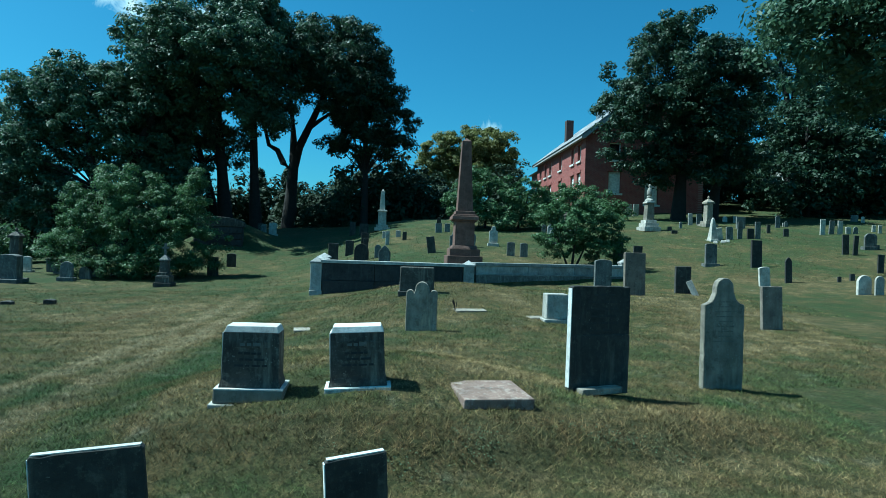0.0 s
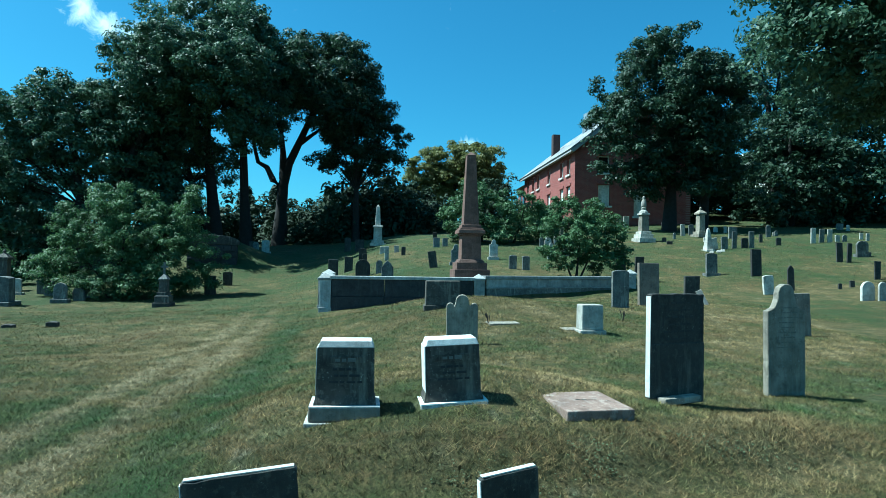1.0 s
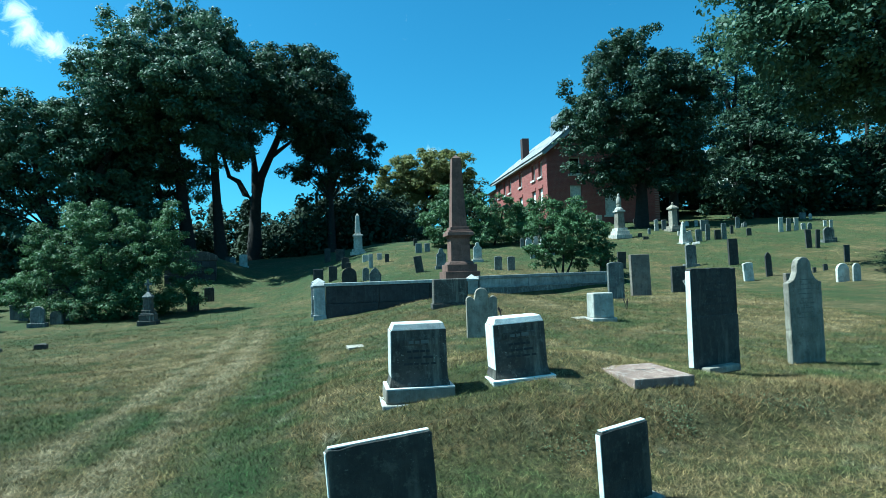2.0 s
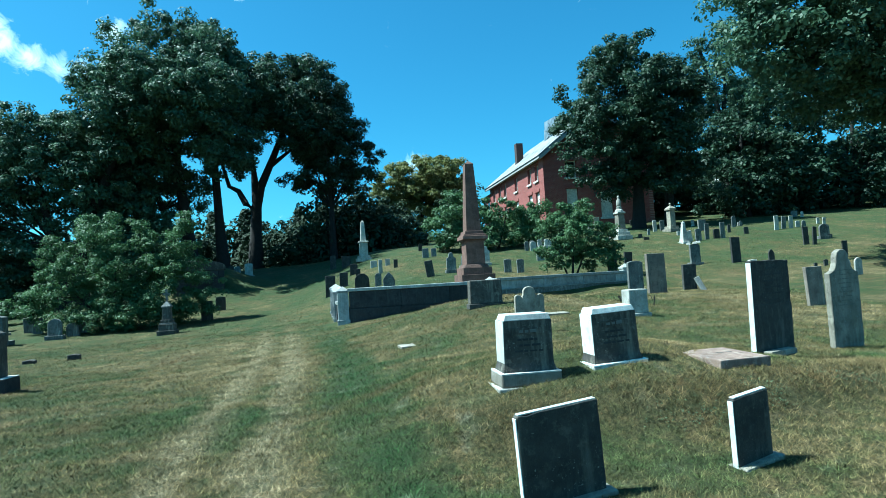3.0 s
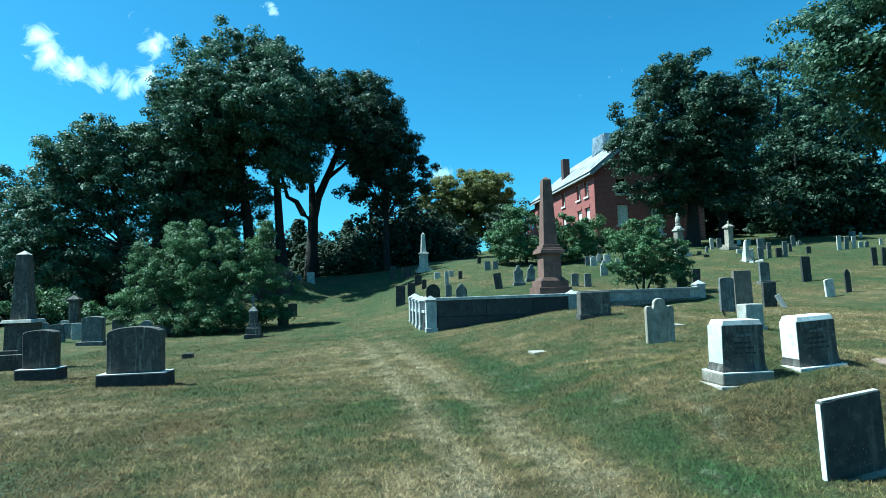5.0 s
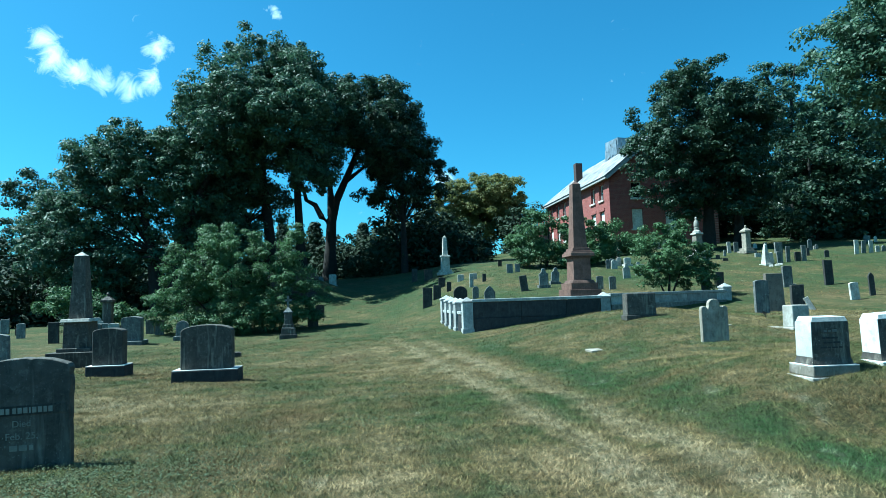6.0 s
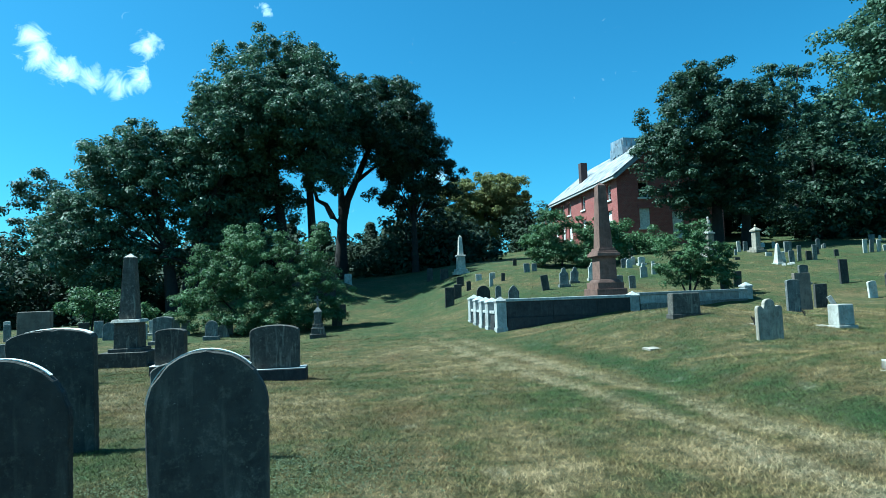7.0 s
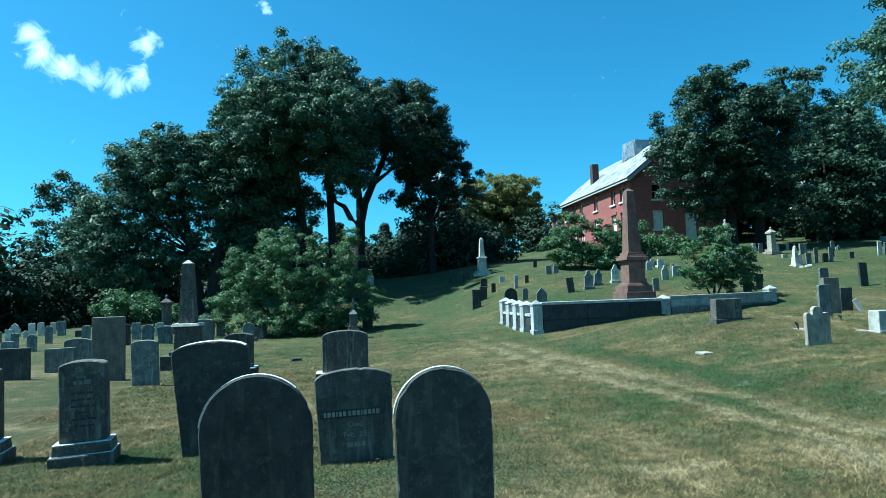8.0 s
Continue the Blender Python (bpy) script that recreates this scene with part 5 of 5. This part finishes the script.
# Crown made deeper towards -y than it shows, to shade the lane top.
tree("maple_tree", -11.9, 47.0, "forked maple with a spreading dark green crown", ((2.8, -1, 12.6, 3.9, 5, 3.4), (4.6, -1, 10.4, 2.7, 4.4, 2.4), (0.6, 0, 13.0, 2.6, 3.4, 2.6), (5.0, 0, 15.0, 1.7, 2.0, 1.4), (2.2, 0, 15.4, 2.2, 2.2, 1.2), (6.2, 0, 12.6, 1.5, 2.0, 1.6)),
     ([((0, 0, -0.3), (0.05, 0, 2.4), (0.2, 0, 4.8), (0.6, 0, 6.4), (1.6, 0, 8.6), (2.8, 0, 11.4)), 0.52], [((0.25, 0, 5.2), (0.1, 0, 7.6), (-0.3, 0, 11)), 0.3], [((0.15, 0, 4.5), (-0.6, 0, 5.1), (-1.1, 0, 6.1), (-1.8, 0, 6.5), (-2.3, 0, 8.4)), 0.30], [((1.4, 0, 8.0), (2.9, 0.2, 9.2), (4.4, 0.2, 9.9)), 0.15]), MAPLE_LEAF, 0.115, 150, 1.15, 5, 0.62, limbs=14)
tree("hemlock_tree", -5.9, 46.2, "dark hemlock with drooping layered boughs", ((0.1, 0, 6.2, 3.8, 3.0, 1.2), (0.5, 0, 8.0, 3.6, 3.0, 1.5), (0.3, 0, 10.2, 2.9, 2.6, 1.6), (-0.3, 0, 12.2, 2.0, 2.0, 1.5)), ([((0, 0, -0.3), (0, 0, 4), (-0.1, 0, 12.6)), 0.26],), PINE_LEAF, 0.115, 150, 1.1, 6, 0.6)
tree("oak_tree", -21.2, 39.0, "broad dark green oak leaning over the stones", ((-2.6, 0, 9.2, 4.4, 4, 3.2), (1.4, 0, 8.4, 3.6, 3.8, 3.2), (-4.8, 0, 7.3, 3.0, 3.4, 3.1), (-1.6, 0, 10.9, 2.8, 2.8, 1.7), (3.4, 0, 11.0, 2.8, 2.8, 2.2), (-4.4, 0, 3.4, 3.6, 3, 2.4), (1.2, 1, 4.6, 3.2, 2.6, 2.4), (-7.2, 0, 4.6, 2.6, 2.6, 3.0), (3.6, 1, 5.0, 2.2, 2.4, 2.2)),
     ([((0, 0, -0.3), (0.2, 0, 3), (1.0, 0, 6), (2.4, 0, 9.4)), 0.5], [((-0.9, 0, -0.3), (-1.4, 0, 4), (-2.4, 0, 9)), 0.4]), OAK_LEAF, 0.115, 150, 1.1, 7, 0.62)
tree("slender_tree", -34.2, 47.0, "slender open-crowned tree at the field's edge", ((0, 0, 9.2, 3.2, 3.2, 2.8), (-1, 0, 5.4, 3.2, 3, 2.6), (2.0, 0, 6.6, 1.9, 2, 2.2), (0.6, 0, 2.6, 3.0, 2.4, 2.0)), ([((0, 0, -0.3), (0.2, 0, 4), (-0.1, 0, 9)), 0.26], [((1.4, 0.5, -0.3), (1.7, 0.5, 4), (2.2, 0.5, 7)), 0.2]), MAPLE_LEAF, 0.12, 120, 0.8, 9, 0.65)
# round tree turning yellow, beyond the hill
tree("maple_tree", 2.9, 66.0, "round maple beginning to turn yellow", ((0.9, 0, 6.8, 4.4, 4, 3.4), (-2.8, -1, 5.8, 2.9, 2.6, 2.8), (3.4, 0.5, 5.8, 2.6, 2.4, 3.0), (0.4, -0.5, 4.2, 4.9, 3, 2.4)), ([((0, 0, -0.3), (0, 0, 4), (0.2, 0, 9)), 0.3],), GOLD_LEAF, 0.14, 150, 1.3, 11, 0.62)
# trees right of the house
tree("maple_tree", 16.2, 40.2, "large dense dark green maple beside the brick house", ((-0.5, 0, 8.4, 4.4, 4.2, 4.2), (2.7, 0, 7.8, 3.6, 3.8, 4.0), (-0.3, 0, 11.8, 2.7, 2.8, 2.2), (3.2, 0, 10.6, 2.2, 2.4, 2.0), (-3.1, -0.4, 6.2, 2.6, 2.8, 3.2), (1.3, -0.6, 4.2, 3.8, 2.8, 2.2), (-1.8, -0.4, 3.5, 2.0, 1.8, 1.4)), ([((0, 0, -0.3), (0.2, 0, 4), (-0.2, 0, 11)), 0.4], [((2.6, 0.6, -0.3), (2.9, 0.6, 4), (3.4, 0.4, 9)), 0.32]), MAPLE_LEAF, 0.115, 150, 1.15, 13, 0.62)
ragged = tree("ragged_tree", 27.6, 47.0, "ragged tree with bare twigs at its top", ((0, 0, 9.0, 3.6, 3.4, 5.0), (3.2, 0, 8.0, 3.4, 3.4, 4.0), (-1.6, 0, 14.2, 1.0, 1, 1.3), (1.0, 0, 14.8, 1.3, 1.2, 0.9), (4.8, 0, 11.6, 2.6, 2.4, 1.8)), ([((0, 0, -0.3), (0.3, 0, 5), (-0.4, 0, 10), (-1.7, 0, 15)), 0.34], [((0.1, 0, 8), (0.6, 0, 12), (1.2, 0, 15.4)), 0.16]), OAK_LEAF, 0.115, 150, 0.85, 15, 0.6)
tree("oak_tree", 18.1, 21.6, "tall dark oak with overhanging boughs at the edge of the graveyard", ((-2.6, -0.8, 10.6, 4.2, 4, 3.6), (1.2, 0, 12.8, 4.8, 4.6, 4.0), (1.0, 0, 8.6, 4.4, 4, 2.8), (-4.6, -1.2, 8.6, 2.4, 2.4, 2.2), (4.4, 0, 9.0, 4.0, 4, 3.6), (-0.6, 0.6, 7.0, 2.6, 2.4, 1.5)), ([((5.0, -1.5, -0.3), (4.8, -1.2, 4), (3.6, -0.6, 8), (1.5, 0, 12)), 0.5], [((4.6, -1.0, 5.5), (1.0, -0.6, 7.8), (-3.4, -1, 9)), 0.22]), OAK_LEAF, 0.11, 150, 1.15, 17, 0.66)
wood = tree("wood_tree", 24.0, 52.0, "dark tree in the wood behind the graveyard", ((0, 0, 6.8, 4.2, 3.8, 4.0), (2.0, 0, 3.8, 4.0, 3.4, 2.6), (-2.4, 0, 3.6, 3.6, 3.4, 2.6), (0, -0.3, 1.5, 4.4, 3.0, 1.7)), ([((0, 0, -0.3), (0.2, 0, 3), (0, 0, 8)), 0.3],), MAPLE_LEAF, 0.18, 64, 0.9, 19, 0.8)
tagged(wood, group="trees of the wood")
for wx, wy, turn, size in ((32, 47, 70, 1.15), (27.5, 44.5, 10, 0.9), (39, 46, 160, 1.1), (46, 43, 220, 1.2), (38, 54, 30, 1.2), (48, 52, 130, 1.3), (29, 57, 280, 1.0), (56, 46, 300, 1.3), (21.5, 60, 200, 1.1), (54, 36, 20, 1.25)):
    copy_thing(wood, pose(wx, wy, gz(wx, wy) - 0.8, 0, 0, turn) @ Matrix.Diagonal((size, size, size, 1)))
shade = tree("undergrowth_tree", -5.2, 52.0, "dense dark undergrowth at the top of the lane", ((0, 0, 3.8, 3.6, 2.6, 3.4), (3.2, 0, 2.6, 3.0, 2.4, 2.6), (0.5, -0.3, 1.2, 4.0, 2.2, 1.5)), ([((0, 0, -0.3), (0.2, 0, 2), (0, 0, 5)), 0.2],), PINE_LEAF, 0.22, 48, 1.1, 21)
tagged(shade, group="undergrowth trees")
for wx, wy, turn, size in ((0.5, 56, 60, 0.7), (-10.5, 54, 180, 0.8), (-16.5, 53, 250, 0.95), (-22, 50, 40, 1.0), (-28.5, 47, 110, 1.1), (-35, 50, 300, 1.0), (6.5, 60, 90, 0.9), (-43, 46, 20, 1.3), (-3.5, 58, 140, 1.0), (-52, 44, 80, 1.4), (-20, 62, 80, 0.9), (-30, 58, 200, 1.0), (-18.5, 47, 160, 0.8), (-27, 44, 70, 0.85), (-32, 43, 210, 1.0), (-6.5, 48.5, 15, 1.0), (-2.5, 50, 330, 0.8), (-9.3, 49.5, 120, 0.7), (-7.6, 47.0, 200, 0.6), (-12.5, 51, 300, 0.8), (-39, 41, 130, 1.4), (-24.5, 47, 330, 1.2), (-27, 41.5, 10, 0.9), (-44, 52, 60, 1.5)):
    copy_thing(shade, pose(wx, wy, gz(wx, wy) - 1.5, 0, 0, turn) @ Matrix.Diagonal((size, size, size, 1)))


def conifer(x, y, tall, seed):
    rng = np.random.default_rng(seed)
    ob = thing("conifer", pose(x, y, gz(x, y) - 0.1), "dark conifer against the sky", "tree", "conifers")
    rows = []
    for k in range(34):
        h = 0.12 + 0.86 * k / 33
        reach = (1 - h) * tall * 0.30 + 0.15
        for a in rng.uniform(0, 2 * math.pi, 5):
            for s in (0.45, 0.85):
                rows.append((math.cos(a) * reach * s, math.sin(a) * reach * s, h * tall - 0.1 * reach * s, 0.42))
    verts, corners = leaf_cloud(rng, np.array(rows), 16, 0.17)
    arrays("needles", verts, corners, PINE_LEAF, ob)
    part("trunk", lathe(bmesh.new(), ((0.16, 0), (0.1, tall * 0.5), (0.02, tall * 0.97)), 7), BARK, ob)


conifer(-14.3, 56.0, 5.6, 31)
conifer(-17.5, 57.0, 6.2, 32)
conifer(-9.8, 58.5, 5.2, 33)

# bushes among the stones
tree("lilac_bush", -14.3, 27.0, "large ragged green lilac bush", ((0.1, 0, 2.9, 2.0, 1.7, 1.9), (-1.7, 0.4, 2.3, 1.4, 1.4, 1.7), (2.3, 0, 1.7, 1.4, 1.4, 1.6), (1.0, -0.5, 0.9, 2.6, 1.1, 0.9), (2.7, 0.4, 3.4, 0.75, 0.8, 1.5), (-0.5, 0.2, 4.3, 0.9, 0.8, 0.8), (-2.4, 0.3, 3.4, 0.7, 0.7, 0.8), (0.6, -0.6, 0.45, 3.1, 1.1, 0.5), (3.6, 0.2, 1.5, 0.9, 0.9, 1.4), (1.3, 0, 4.0, 0.5, 0.5, 0.7), (-2.9, 0.2, 1.2, 0.9, 0.9, 1.1), (3.1, 0.2, 4.4, 0.35, 0.4, 0.7)), ([((0, 0, -0.2), (0.1, 0, 1), (0.2, 0, 2.6)), 0.09], [((0.3, 0, -0.2), (0.8, 0, 1), (1.6, 0, 2.2)), 0.07], [((-0.3, 0, -0.2), (-0.9, 0, 1), (-1.8, 0, 2)), 0.07]), BUSH_LEAF, 0.050, 175, 1.0, 41, 0.33, 40, category="bush")
tree("shrub", 5.4, 23.9, "young green shrub growing over the graves", ((0.2, 0, 1.6, 1.2, 1.0, 1.2), (-0.7, 0, 1.1, 0.9, 0.8, 0.8), (1.1, 0, 0.9, 0.9, 0.8, 0.8), (0.5, 0, 2.6, 0.6, 0.5, 0.6), (1.6, 0, 1.7, 0.55, 0.5, 0.55), (-1.0, 0, 2.0, 0.45, 0.4, 0.45), (-0.2, 0, 2.9, 0.3, 0.3, 0.4), (1.9, 0.1, 0.7, 0.5, 0.5, 0.5)), ([((0, 0, -0.2), (0.1, 0, 0.8), (0.2, 0, 2.2)), 0.05], [((0.1, 0, -0.2), (0.5, 0, 0.7), (0.9, 0, 1.5)), 0.04], [((-0.1, 0, -0.2), (-0.5, 0, 0.8), (-0.9, 0, 1.8)), 0.035]), BUSH_LEAF, 0.05, 110, 0.85, 43, 0.22, 46, category="bush")
tree("sumac_shrub", 2.6, 34.0, "spreading green sumac shrub on the slope", ((0, 0, 1.7, 2.0, 1.5, 1.5), (2.4, 0.4, 1.6, 1.7, 1.4, 1.4), (-1.5, 0.2, 1.2, 1.2, 1.2, 1.0), (3.6, 0.6, 1.0, 1.2, 1.2, 0.9), (0.8, -0.4, 0.5, 3.0, 1.1, 0.6), (-0.6, 0, 2.8, 1.0, 0.9, 0.8)), ([((0, 0, -0.2), (0.1, 0, 0.9), (0.2, 0, 2.2)), 0.06], [((1.8, 0, -0.2), (2.2, 0, 0.9), (2.5, 0, 2.2)), 0.06]), BUSH_LEAF, 0.075, 150, 0.85, 45, 0.40, 40, category="bush")
tree("wild_shrub", 8.6, 40.0, "wild green shrub below the brick house", ((0, 0, 1.2, 2.2, 1.4, 1.1), (2.6, 0.5, 1.0, 1.6, 1.3, 0.9), (1.2, -0.3, 0.4, 2.8, 1.0, 0.5)), ([((0, 0, -0.2), (0.1, 0, 0.9), (0.2, 0, 1.8)), 0.05],), BUSH_LEAF, 0.085, 170, 1.0, 47, 0.5, 20, category="bush")
tree("low_shrub", -23.5, 31.0, "low pale green shrub under the oaks", ((0, 0, 1.2, 1.8, 1.3, 1.0), (1.8, 0.3, 0.8, 1.1, 1, 0.7)), ([((0, 0, -0.2), (0.1, 0, 0.6), (0.2, 0, 1.4)), 0.05],), BUSH_LEAF, 0.08, 170, 1.0, 49, 0.5, 16, category="bush")


# fragments and small things among the graves
def fragment(x, y, w, h, tip, label, material):
    ob = thing("stone_fragment", pose(x, y, gz(x, y), -14, tip, 10), label, "gravestone")
    part("slab", slab_mesh("slab", w, h, 0.05, 0.006, 0.05), material, ob)


fragment(8.22, 18.72, 0.20, 0.50, -22, "broken white marble piece leaning on a dark headstone", PALE_STONE)
for fx, fy in ((13.9, 29.6), (14.3, 29.7), (14.6, 29.9)):
    ob = thing("fallen_piece", pose(fx, fy, gz(fx, fy) - 0.02, 0, 6, 30 * fx), "fallen white marble piece in the grass", "gravestone", "fallen marble pieces")
    part("slab", box(bmesh.new(), (0.34, 0.22, 0.14), (0, 0, -0.03), 0.85, 0.03), PALE_STONE, ob)


def grave_plant(x, y, tall, seed):
    """A thin dead flower stem left at a grave."""
    ob = thing("dead_flower", pose(x, y, gz(x, y)), "dark dried flower stems in the grass", "plant", "dried flowers")
    rng = random.Random(seed)
    verts, faces = [], []
    for k in range(4):
        tip = Vector((rng.uniform(-0.06, 0.06), rng.uniform(-0.05, 0.05), tall * rng.uniform(0.7, 1.0)))
        tube(verts, faces, [Vector((0, 0, -0.03)), tip * 0.5 + Vector((0.01, 0, 0)), tip], [0.006, 0.005, 0.012], 5)
    bm = bmesh.new()
    made = [bm.verts.new(v) for v in verts]
    for f in faces:
        bm.faces.new([made[q] for q in f])
    part("stems", bm, BARK, ob)


grave_plant(0.36, 11.3, 0.22, 1)
grave_plant(3.4, 12.6, 0.25, 2)
grave_plant(2.75, 12.9, 0.2, 3)


def bare_twigs(seed):
    """Dead twigs that stand out of the crown of the ragged tree."""
    rng = random.Random(seed)
    verts, faces = [], []
    for k in range(9):
        foot = Vector((rng.uniform(-1.6, 1.4), 0, rng.uniform(-2.0, -0.5)))
        tip = foot + Vector((rng.uniform(-0.9, 0.9), rng.uniform(-0.4, 0.4), rng.uniform(0.6, 1.3)))
        tube(verts, faces, [foot, foot.lerp(tip, 0.5) + Vector((rng.uniform(-0.2, 0.2), 0, 0.1)), tip], [0.05, 0.03, 0.012], 5)
    bm = bmesh.new()
    made = [bm.verts.new(v) for v in verts]
    for f in faces:
        bm.faces.new([made[q] for q in f])
    return bm


part("dead_twigs", bare_twigs(6), BARK, ragged).matrix_basis = Matrix.Translation((-0.4, 0, 15.2))
